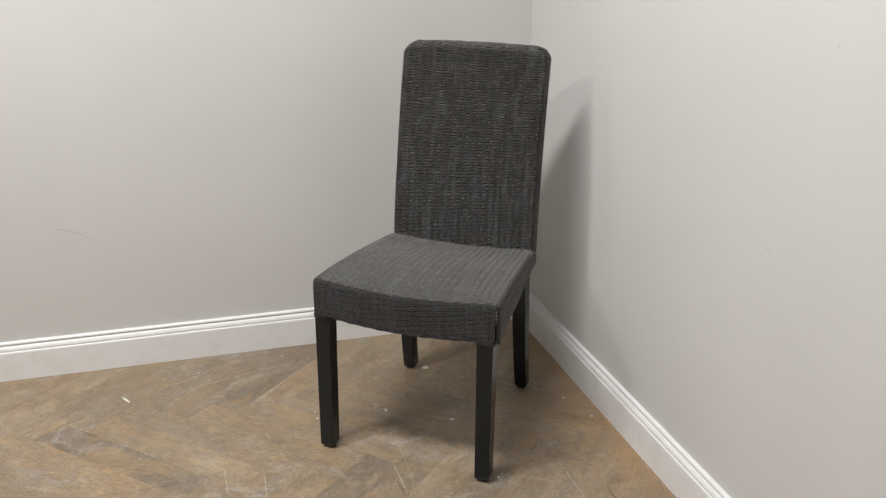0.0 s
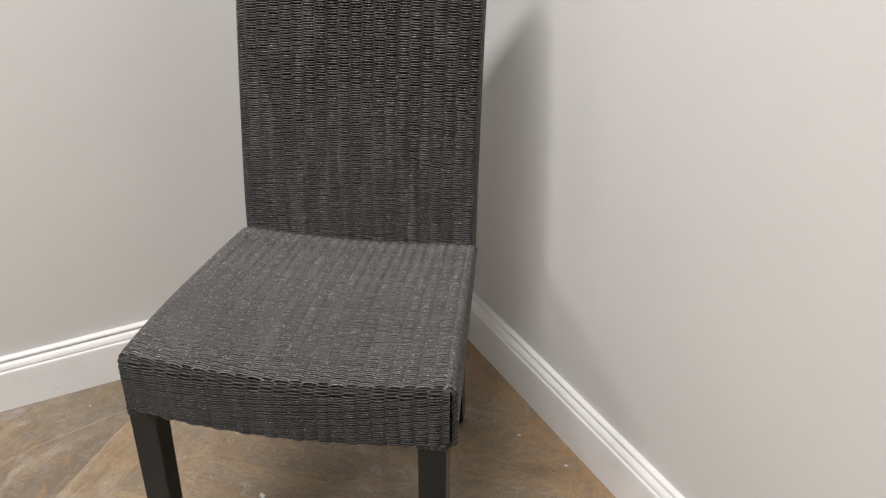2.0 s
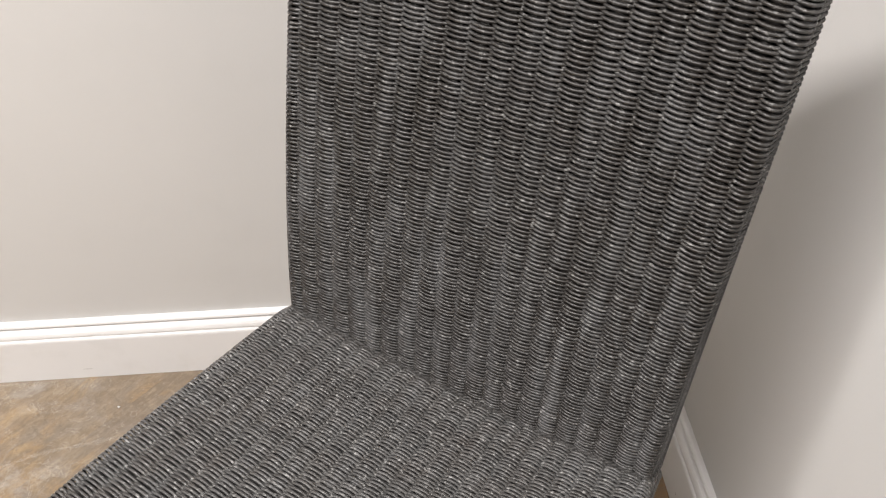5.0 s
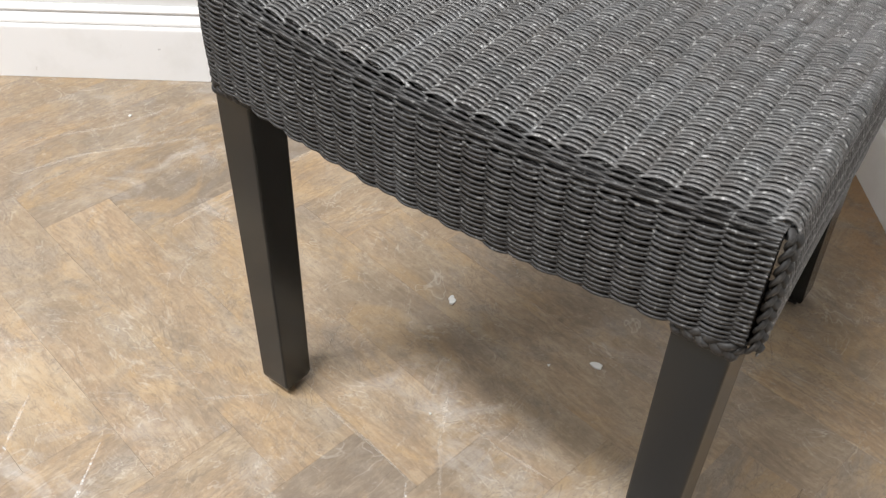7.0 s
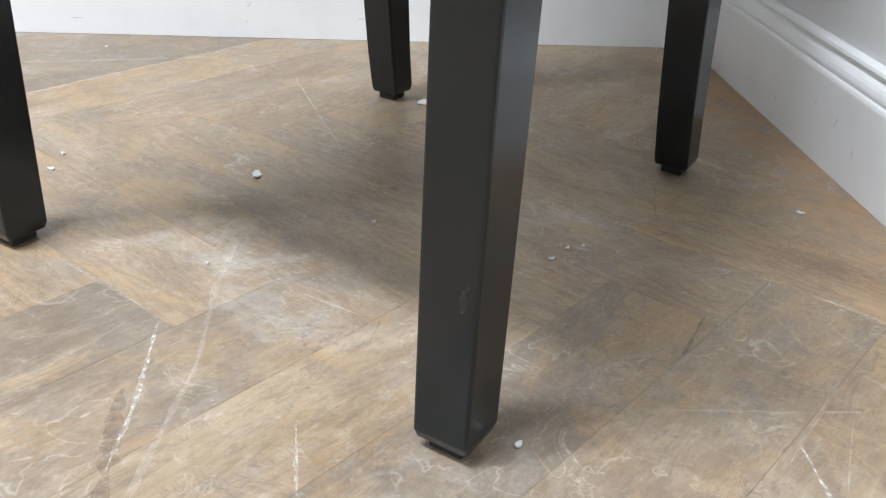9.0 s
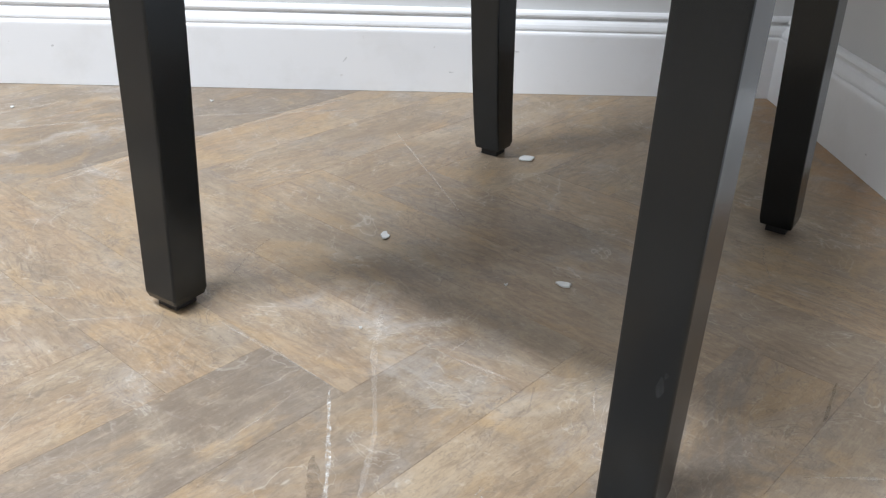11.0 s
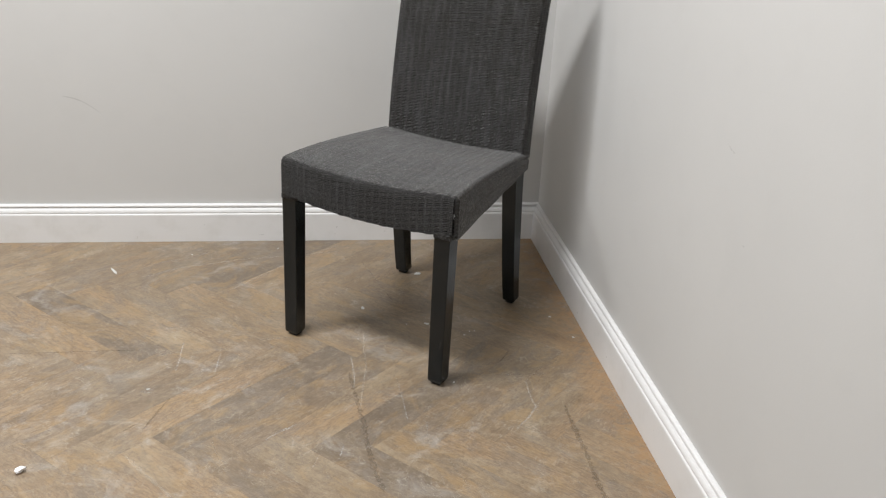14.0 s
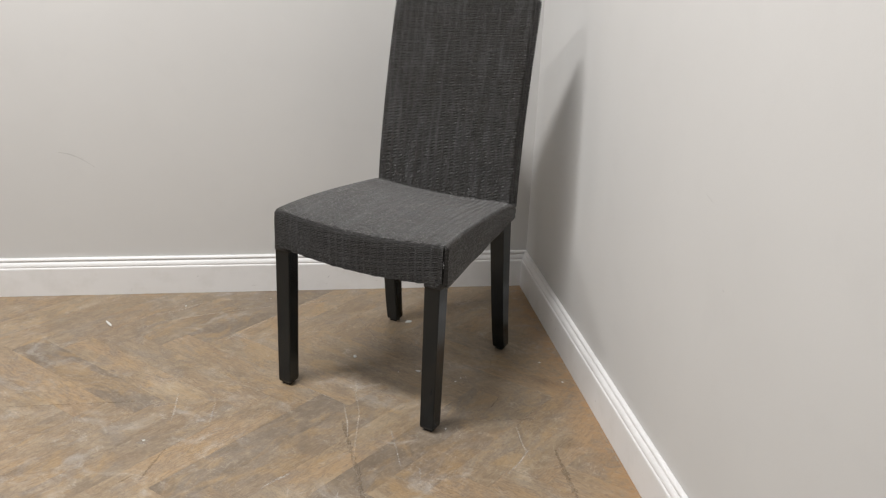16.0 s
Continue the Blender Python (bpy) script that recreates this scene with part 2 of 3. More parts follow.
    c = mix(nt, band(dirt, 0.54, 0.72, 0.55), c, (0.150, 0.118, 0.090))
    c = mix(nt, band(mottle, 0.50, 0.72, 0.42), c, (0.420, 0.345, 0.240))
    c = mix(nt, ramp(nt, mottle.outputs["Fac"], [(0.30, (0.34,)), (0.47, (0.0,))]).outputs[0], c, (0.165, 0.124, 0.086))
    c = mix(nt, band(ochre, 0.51, 0.62, 0.46), c, (0.355, 0.235, 0.112))
    c = mix(nt, band(ash, 0.52, 0.62, 0.40), c, (0.205, 0.178, 0.150))
    c = mix(nt, times(lines(vein, 0.011, 0.55), band(dirt, 0.42, 0.58)), c, (0.115, 0.088, 0.064))
    c = mix(nt, times(lines(web, 0.022, 0.50), band(ash, 0.44, 0.58)), c, (0.120, 0.098, 0.078))
    c = mix(nt, times(lines(craze, 0.010, 0.55), band(chalk, 0.44, 0.58)), c, (0.440, 0.400, 0.330))
    c = mix(nt, swirl, c, (0.120, 0.088, 0.060))
    c = mix(nt, times(band(chalk, 0.52, 0.70, 0.5), band(worn, 0.40, 0.60)), c, (0.430, 0.415, 0.390))
    c = mix(nt, band(grit, 0.54, 0.70, 0.20), c, (0.420, 0.350, 0.255))
    c = mix(nt, ramp(nt, grit.outputs["Fac"], [(0.32, (0.22,)), (0.47, (0.0,))]).outputs[0], c, (0.140, 0.102, 0.070))
    c = mix(nt, knot, c, (0.105, 0.068, 0.040))
    edge = nt.nodes.new("ShaderNodeSeparateXYZ")
    nt.links.new(geo.outputs["Position"], edge.inputs[0])
    rim = nt.nodes.new("ShaderNodeMapRange")
    for key, v in (("From Min", -0.11), ("From Max", -0.01), ("To Min", 0.0), ("To Max", 1.0)):
        rim.inputs[key].default_value = v
    nt.links.new(edge.outputs["X"], rim.inputs["Value"])
    c = mix(nt, times(rim.outputs[0], band(mottle, 0.36, 0.60, 0.85)), c, (0.345, 0.205, 0.095))    # unfaded varnish beside the board
    c = mix(nt, band(chalk_spots, 0.60, 0.74, 0.28), c, (0.47, 0.42, 0.35))
    c = mix(nt, ramp(nt, fine.outputs["Fac"], [(0.31, (0.22,)), (0.47, (0.0,))]).outputs[0], c, (0.135, 0.096, 0.064))
    c = mix(nt, band(fine, 0.57, 0.76, 0.16), c, (0.43, 0.35, 0.25))
    c = mix(nt, ramp(nt, pores.outputs["Fac"], [(0.32, (0.32,)), (0.44, (0.0,))]).outputs[0], c, (0.09, 0.064, 0.044))
    c = mix(nt, times(lines(scratch_b, 0.008, 0.2), ramp(nt, mask.outputs["Fac"], [(0.36, (1.0,)), (0.50, (0.0,))]).outputs[0]), c, (0.13, 0.095, 0.068))
    nt.links.new(c, b.inputs["Base Color"])
    r = ramp(nt, mottle.outputs["Fac"], [(0.3, (0.36,)), (0.75, (0.56,))])
    nt.links.new(r.outputs[0], b.inputs["Roughness"])
    bump(nt, b, fine.outputs["Fac"], 0.10, 0.0006)
    return m


M_PLANK = plank_wood()


# ---- mesh helpers ----
def mesh_of(name, verts, faces, mat, smooth=False):
    me = bpy.data.meshes.new(name)
    me.from_pydata([tuple(v) for v in verts], [], faces)
    me.materials.append(mat)
    if smooth:
        me.polygons.foreach_set("use_smooth", [True] * len(me.polygons))
    me.update()
    return me


def part(name, me, parent=None, label="", at=None):
    ob = new(name, me)
    if parent is not None:
        ob.parent = parent
    if at is not None:
        ob.matrix_basis = at
    return tagged(ob, label=label)


def box_mesh(name, lo, hi, mat, bevel=0.0, segments=2):
    bm = bmesh.new()
    bmesh.ops.create_cube(bm, size=1)
    for v in bm.verts:
        v.co = Vector([lo[i] + (v.co[i] + 0.5) * (hi[i] - lo[i]) for i in range(3)])
    if bevel:
        bmesh.ops.bevel(bm, geom=bm.edges[:], offset=bevel, segments=segments, affect="EDGES", profile=0.6)
    me = bpy.data.meshes.new(name)
    bm.to_mesh(me)
    bm.free()
    me.materials.append(mat)
    return me


def tube_rows(name, paths, normals, half_n, half_w, sides, mat, closed=False, widths=None):
    """One mesh of many cords: paths and normals are lists of (n, 3) arrays; each cord is an oval tube along its path."""
    vs, qs, base = [], [], 0
    ang = np.arange(sides) * 2 * np.pi / sides + np.pi / sides
    for num, (p, nrm) in enumerate(zip(paths, normals)):
        wide = half_w * (np.ones(len(p)) if widths is None else widths[num])
        p, nrm = np.asarray(p, float), np.asarray(nrm, float)
        n = len(p)
        if closed:
            tan = np.roll(p, -1, 0) - np.roll(p, 1, 0)
        else:
            tan = np.gradient(p, axis=0)
        tan /= np.linalg.norm(tan, axis=1, keepdims=True) + 1e-12
        side = np.cross(tan, nrm)
        side /= np.linalg.norm(side, axis=1, keepdims=True) + 1e-12
        up = np.cross(side, tan)
        ring = p[:, None] + side[:, None] * (wide[:, None] * np.cos(ang)[None])[:, :, None] + up[:, None] * (half_n * np.sin(ang))[None, :, None]
        vs.append(ring.reshape(-1, 3))
        m = n if closed else n - 1
        i = np.arange(m)[:, None] * sides
        j = ((np.arange(m) + 1) % n)[:, None] * sides
        k, k2 = np.arange(sides)[None], ((np.arange(sides) + 1) % sides)[None]
        qs.append(np.stack([i + k, j + k, j + k2, i + k2], -1).reshape(-1, 4) + base)
        base += n * sides
    vs, qs = np.concatenate(vs), np.concatenate(qs)
    me = bpy.data.meshes.new(name)
    me.vertices.add(len(vs))
    me.vertices.foreach_set("co", vs.ravel())
    me.loops.add(qs.size)
    me.loops.foreach_set("vertex_index", qs.ravel().astype(np.int32))
    me.polygons.add(len(qs))
    me.polygons.foreach_set("loop_start", (np.arange(len(qs)) * 4).astype(np.int32))
    me.polygons.foreach_set("use_smooth", np.ones(len(qs), bool))
    me.update(calc_edges=True)
    me.validate()
    me.materials.append(mat)
    return me


def grid_mesh(name, pts, mat, wrap=False):
    """A smooth sheet over an (r, c, 3) array of points."""
    r, c = pts.shape[:2]
    faces = []
    for i in range(r - 1):
        for j in range(c if wrap else c - 1):
            j2 = (j + 1) % c
            faces.append((i * c + j, i * c + j2, (i + 1) * c + j2, (i + 1) * c + j))
    return mesh_of(name, pts.reshape(-1, 3), faces, mat, True)


def weave_offset(col, row, amp, power):
    c = np.cos(np.pi * (col + row))
    return amp * np.sign(c) * np.abs(c) ** power


def cord_width(col, row, least=0.66, power=0.6):
    """Cords are pinched, or spread, where they cross between two stakes."""
    return least + (1 - least) * np.abs(np.cos(np.pi * (col + row))) ** power


# ---- the room ----
XW, YN = 0.018, 0.018          # faces of the two walls behind the baseboards
# the unseen south and west walls stand far off to weaken bounce
X0, Y0, TH = -6.8, -7.2, 0.12


def structure(name, me, label, category):
    return tagged(new(name, me), label, category, kind="structure")


wall_north = structure("wall_north", box_mesh("wall_north", (X0 - TH, YN, -0.05), (XW + TH, YN + TH, CEILING), M_WALL), "greige painted plaster wall behind the chair", "wall")
wall_east = structure("wall_east", box_mesh("wall_east", (XW, Y0 - TH, -0.05), (XW + TH, YN - 0.0005, CEILING), M_WALL), "greige painted plaster wall beside the chair", "wall")
structure("wall_south", box_mesh("wall_south", (X0 - TH, Y0 - TH, -0.05), (XW - 0.0005, Y0, CEILING), M_LOW_BOUNCE), "plain unseen wall, darkened to cut bounced light", "wall")
structure("wall_west", box_mesh("wall_west", (X0 - TH, Y0 + 0.0005, -0.05), (X0, YN - 0.0005, CEILING), M_LOW_BOUNCE), "plain unseen wall, darkened to cut bounced light", "wall")
structure("ceiling", box_mesh("ceiling", (X0 - TH, Y0 - TH, CEILING + 0.0005), (XW + TH, YN + TH, CEILING + 0.1), M_CEIL), "plain unseen ceiling, greyed to cut bounced light", "ceiling")

# faint curved scuffs on the paint
for x0, z0, dx, dz, bow, w in ((-1.395, 0.443, 0.100, -0.046, 0.010, 0.0045), (-1.62, 0.71, 0.060, 0.030, -0.006, 0.0030)):
    verts, faces = [], []
    for i in range(13):
        u = i / 12
        x, z, h = x0 + dx * u, z0 + dz * u + bow * math.sin(math.pi * u), w * (0.3 + 0.7 * math.sin(math.pi * u)) / 2
        verts += [(x, YN - 0.0003, z - h), (x, YN - 0.0003, z + h)]
        if i:
            faces.append((2 * i - 2, 2 * i, 2 * i + 1, 2 * i - 1))
    part("scuff", mesh_of("scuff", verts, faces, M_RUB), wall_north, "faint grey rub mark").visible_shadow = False

# small specks and a short rub on the paint beside the chair
for y0, z0, dy, dz, w in ((-1.347, 1.079, 0.006, 0.002, 0.004), (-1.227, 0.683, 0.024, 0.004, 0.0025), (-1.330, 0.546, 0.007, -0.001, 0.003)):
    ring = [(XW - 0.0003, y0 + dy * math.cos(a) * (0.7 + 0.4 * noise.noise((a, y0, 1))), z0 + dz * math.cos(a) + w / 2 * math.sin(a)) for a in np.linspace(0, 2 * math.pi, 13)[:-1]]
    part("scuff", mesh_of("scuff", ring, [tuple(range(len(ring)))], M_RUB), wall_east, "small grey rub mark").visible_shadow = False

# baseboard profile: depth from the wall, height
PROFILE = [(0.0, 0.0004), (0.018, 0.0004), (0.018, 0.0840), (0.0178, 0.0862), (0.0171, 0.0884), (0.0160, 0.0896), (0.0146, 0.0900), (0.0143, 0.0914), (0.0148, 0.0924), (0.0154, 0.0932),
           (0.0152, 0.0958), (0.0140, 0.0996), (0.0120, 0.1028), (0.0098, 0.1046), (0.0078, 0.1052), (0.0066, 0.1062), (0.0066, 0.1084), (0.0082, 0.1096), (0.0096, 0.1104),
           (0.0100, 0.1120), (0.0090, 0.1150), (0.0068, 0.1170), (0.0040, 0.1178), (0.0, 0.1178)]


def baseboard(length, label):
    """A moulded board along +x with its back on y = 0 and its face towards -y."""
    n = len(PROFILE)
    steps = max(2, int(length / 0.12))
    verts = []
    for i in range(steps + 1):
        x = length * i / steps
        w = 0.0004 * noise.noise((x * 3.1, 4.2, length))
        verts += [(x, -d - (w if d > 0.001 else 0), z) for d, z in PROFILE]
    faces = [(i * n + k, (i + 1) * n + k, (i + 1) * n + (k + 1) % n, i * n + (k + 1) % n) for i in range(steps) for k in range(n)]
    faces += [tuple(range(n)), tuple(steps * n + k for k in reversed(range(n)))]
    me = mesh_of("baseboard", verts, faces, M_SKIRT)
    bm = bmesh.new()
    bm.from_mesh(me)
    bmesh.ops.recalc_face_normals(bm, faces=bm.faces[:])
    bm.to_mesh(me)
    bm.free()
    return structure("baseboard", me, label, "baseboard")


board_north = baseboard(XW - X0, "moulded white gloss baseboard along the wall")
board_north.matrix_basis = pose(X0, YN - 0.0004, 0)
board_east = baseboard(YN - 0.019 - Y0, "scuffed moulded white gloss baseboard")
board_east.matrix_basis = pose(XW - 0.0004, YN - 0.0186, 0, 0, 0, -90)
baseboard(XW - X0 - 0.04, "moulded white gloss baseboard").matrix_basis = pose(XW - 0.02, Y0 + 0.0004, 0, 0, 0, 180)
baseboard(YN - Y0 - 0.04, "moulded white gloss baseboard").matrix_basis = pose(X0 + 0.0004, Y0 + 0.02, 0, 0, 0, 90)


def board_scuff(board, x, z, w, h, lean):
    """A thin ragged grey mark on the flat of a baseboard."""
    ring = []
    for a in np.linspace(0, 2 * math.pi, 14)[:-1]:
        r = 0.75 + 0.5 * noise.noise((a, x * 9, z * 30))
        ring.append((x + w * r * math.cos(a) + lean * h * math.sin(a), -0.0184 - 0.0003, z + h * r * math.sin(a)))
    part("scuff", mesh_of("scuff", ring, [tuple(range(len(ring)))], M_GRIME), board, "small grey scuff").visible_shadow = False


for y, z, w, h, lean in ((-0.440, 0.052, 0.0014, 0.0060, 0.2), (-0.392, 0.056, 0.0022, 0.0020, 0.0), (-0.300, 0.030, 0.0030, 0.0016, 0.0), (-0.560, 0.024, 0.0040, 0.0014, 0.0), (-0.820, 0.040, 0.0022, 0.0050, 0.5)):
    board_scuff(board_east, YN - 0.0186 - y, z, w, h, lean)
for x, z, w, h, lean in ((-0.380, 0.062, 0.0090, 0.0014, 0.0), (-0.470, 0.030, 0.0050, 0.0012, 0.0), (-0.620, 0.045, 0.0016, 0.0050, 0.6), (-0.850, 0.022, 0.0100, 0.0013, 0.0), (-1.020, 0.055, 0.0030, 0.0020, 0.0)):
    board_scuff(board_north, x - X0, z, w, h, lean)

# fixtures out of view; the last two only house the added fill lamps
for px, py, long, wide, turn, watts in PANELS_AND_FILLS:
    lightbox = tagged(new("panel_or_fill_light"), "long white ceiling light panel out of view, two of them added as fill", "ceiling light", group="ceiling light panels")
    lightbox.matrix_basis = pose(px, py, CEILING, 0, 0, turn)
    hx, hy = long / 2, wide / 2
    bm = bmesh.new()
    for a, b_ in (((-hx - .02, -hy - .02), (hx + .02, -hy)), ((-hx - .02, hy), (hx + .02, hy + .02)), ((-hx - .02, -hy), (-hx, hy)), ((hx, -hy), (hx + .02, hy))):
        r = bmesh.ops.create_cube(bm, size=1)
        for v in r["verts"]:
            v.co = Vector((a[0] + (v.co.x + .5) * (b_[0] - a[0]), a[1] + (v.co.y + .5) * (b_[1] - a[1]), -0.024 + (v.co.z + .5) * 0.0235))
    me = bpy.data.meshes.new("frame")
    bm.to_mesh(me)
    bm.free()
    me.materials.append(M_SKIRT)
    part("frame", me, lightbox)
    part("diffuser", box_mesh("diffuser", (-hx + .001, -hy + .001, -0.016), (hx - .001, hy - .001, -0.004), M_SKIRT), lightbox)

# ---- the woven chair ----
CX, CY, CTURN = -0.580, -0.745, -36.65
chair = tagged(new("wicker_chair"), "charcoal woven cord dining chair with high back and black legs", "chair")
chair.matrix_basis = pose(CX, CY, 0, 0, 0, CTURN)

HW_F, HW_B, YB = 0.2295, 0.199, 0.440
COLS = 24
PITCH = 0.00197
HN = 0.0013
RS, RF = 0.009, 0.009


def hw_at(y):
    return HW_F + (HW_B - HW_F) * min(max(y / 0.414, 0), 1.05)


def seat_z(s, y):
    t = min(max(y / 0.414, 0), 1)
    sag = 0.009 * (1 - s * s) * (3 - 2 * max(0, 2 * t - 1)) * max(0, 2 * t - 1) ** 2
    return 0.465 - sag - 0.011 * t + 0.009 * math.sin(math.pi * t ** 0.7) - 0.014 * (1 - s * s) * (1 - t) ** 1.5 - 0.0045 * min(1, max(0, (y - 0.394) / 0.016)) ** 2


def skirt_z(y):
    return 0.364 + 0.095 * max(y, 0.02)


def front_y(s):
    return -0.008 * (1 - s * s)


def seat_section(y, n_top, lift=0.0):
    """Points, outward normals and stake numbers across the seat at depth y, up one side, over the top, down the other."""
    hw = hw_at(y)
    pts, nrm, col = [], [], []
    zb = skirt_z(y)
    top_edge = seat_z(1, y)
    side_len = top_edge - RS - zb
    n_side = 22
    for i in range(n_side):
        z = zb + side_len * i / n_side
        pts.append((-hw - 0.002 * math.sin(math.pi * i / n_side), y, z)); nrm.append((-1, 0, 0))
        col.append(-COLS / 2 - (side_len * (1 - i / n_side) + RS * 0.57) / 0.0195)
    for i in range(6):
        a = math.pi / 2 * i / 6
        pts.append((-hw + RS - RS * math.cos(a), y, top_edge - RS + RS * math.sin(a))); nrm.append((-math.cos(a), 0, math.sin(a)))
        col.append(-COLS / 2 - RS * 0.57 / 0.0195 + (RS * a) / 0.0195)
    c0 = col[-1] + RS * math.pi / 12 / 0.0195
    for i in range(n_top + 1):
        s = -1 + 2 * i / n_top
        x = s * (hw - RS)
        pts.append((x, y, seat_z(s * (hw - RS) / hw, y) + 0.0)); nrm.append((0, 0, 1))
        col.append(c0 + (-c0 * 2) * i / n_top)
    left = n_side + 6
    for k in reversed(range(left)):
        p, q = pts[k], nrm[k]
        pts.append((-p[0], p[1], p[2])); nrm.append((-q[0], 0, q[2])); col.append(-col[k])
    p, q = np.array(pts), np.array(nrm, float)
    return p + q * lift, q, np.array(col)


paths, norms, wides = [], [], []
y, row = YB, 0
while y > RF + 0.001:
    p, q, col = seat_section(y, 132)
    wob = 0.0005 * noise.noise((y * 90, 1.3, 0.2))
    off = weave_offset(col, row, 0.0023, 1.0)
    off = np.where(off < 0, off * 1.25, off)
    wides.append(cord_width(col, row, 1.05, 1.1))
    p = p + q * off[:, None]
    p[:, 1] += wob + 0.0004 * np.sin(p[:, 0] * 60 + 40 * noise.noise((row * 0.37, 5.0, 1.0))) + np.array([front_y(min(1, abs(v) / HW_F)) * max(0, 1 - y / 0.25) for v in p[:, 0]])
    paths.append(p); norms.append(q)
    y -= PITCH
    row += 1
tagged(part("seat_weave", tube_rows("seat_weave", paths, norms, 0.0009, 0.00150, 6, M_SEAT, widths=wides), chair, "dark grey woven cord seat, faded and lightened for top light"), kind="stuff")
# sheet added under the cords; its black stands for shade between them
sheet = np.array([seat_section(yy, 40, -0.0034)[0] for yy in np.linspace(YB, 0.012, 30)])
part("seat_gap_sheet", grid_mesh("seat_gap_sheet", sheet, M_SHADE_BLACK), chair)

# front apron: cords run from corner to corner, round the front edge and down
paths, norms, gap_rows, wides = [], [], [], []
drop_total = 0.0865
arc = RF * math.pi / 2
l = 0.0
xs = np.linspace(-1, 1, COLS * 6 + 1)
while l < arc + drop_total - RF - 0.001:
    if l < arc:
        a = l / RF
        dy, dz, nv = RF - RF * math.sin(a), -RF * (1 - math.cos(a)), (0, -math.sin(a), math.cos(a))
    else:
        dy, dz, nv = 0.0, -RF - (l - arc), (0, -1, 0)
    p = np.array([(s * (HW_F - 0.0045), front_y(s) + dy, seat_z(s, 0) + dz) for s in xs])
    q = np.tile(np.array(nv, float), (len(xs), 1))
    # the added dark sheet comes forward at the hem to blacken gaps there
    gap_rows.append(p - q * (0.0030 * min(1.0, max(0.0, (arc + drop_total - RF - 0.003 - l) / 0.008))))
    bulge = 0.0025 * math.sin(math.pi * min(1, l / (arc + drop_total - RF)))
    off = np.clip((1 - np.abs(xs)) / 0.05, 0, 1) * weave_offset(xs * COLS / 2, row, 0.0016 if l < arc else 0.0022, 0.8)
    off = np.where(off < 0, off * 1.9, off)
    wides.append(cord_width(xs * COLS / 2, row, 0.85, 0.7))
    p = p + q * (off + bulge)[:, None]
    over = np.clip(np.abs(p[:, 0]) - (HW_F - RS), 0, RS * 0.995)
    lid = np.array([seat_z(s, 0) for s in xs]) - (RS - np.sqrt(RS * RS - over * over)) + off
    p[:, 2] = np.minimum(p[:, 2], lid)
    p[:, 2] += 0.0004 * np.sin(xs * 14 + row)
    paths.append(p); norms.append(q)
    l += PITCH
    row += 1
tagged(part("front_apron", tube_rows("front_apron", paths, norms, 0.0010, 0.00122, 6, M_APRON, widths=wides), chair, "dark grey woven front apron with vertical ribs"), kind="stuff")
part("apron_gap_sheet", grid_mesh("apron_gap_sheet", np.array(gap_rows[::3] + [gap_rows[-1] - np.array((0, 0, 0.0012))])[:, ::6], M_SHADE_BLACK), chair)

# backrest: closed rows round a thin, leaning panel with rounded top corners
BZ0, BZ1, BHW, BD, RC, RE = 0.436, 0.964, 0.1955, 0.021, 0.034, 0.0195


def back_y(z):
    return 0.412 + 0.064 * max(0, (z - 0.455) / 0.495) ** 1.6


def back_loop(z, wk, dk, rise):
    """Half width wk, half depth dk; stake numbers run from the middle of the front."""
    yc = back_y(z) + BD
    lean = 0.0075 * (z - 0.455) / 0.5     # the old frame is racked a little sideways
    r = min(0.006, dk * 0.9)
    half_front = wk - r
    n = 66
    seg = [(x, -dk, 0, -1) for x in np.linspace(-half_front, half_front, n * 2)]
    for i in range(1, 6):
        a = math.pi / 2 * i / 6
        seg.append((half_front + r * math.sin(a), -dk + r - r * math.cos(a), math.sin(a), -math.cos(a)))
    if dk - r > 0.0015:
        seg += [(wk, v, 1, 0) for v in np.linspace(-dk + r, dk - r, 3)]
    for i in range(1, 6):
        a = math.pi / 2 * i / 6
        seg.append((half_front + r * math.cos(a), dk - r + r * math.sin(a), math.cos(a), math.sin(a)))
    seg += [(x, dk, 0, 1) for x in np.linspace(half_front, -half_front, 100)]
    for i in range(1, 6):
        a = math.pi / 2 * i / 6
        seg.append((-half_front - r * math.sin(a), dk - r + r * math.cos(a), -math.sin(a), math.cos(a)))
    if dk - r > 0.0015:
        seg += [(-wk, v, -1, 0) for v in np.linspace(dk - r, -dk + r, 3)]
    for i in range(1, 6):
        a = math.pi / 2 * i / 6
        seg.append((-half_front - r * math.cos(a), -dk + r - r * math.sin(a), -math.cos(a), -math.sin(a)))
    a = np.array(seg)
    p = np.stack([a[:, 0] + lean, yc + a[:, 1], np.full(len(a), z)], 1)
    q = np.stack([a[:, 2] * math.cos(rise), a[:, 3] * math.cos(rise), np.full(len(a), math.sin(rise))], 1)
    d = np.linalg.norm(np.diff(a[:, :2], axis=0), axis=1)
    run = np.r_[0, np.cumsum(d)] - half_front
    return p, q, run / 0.0190


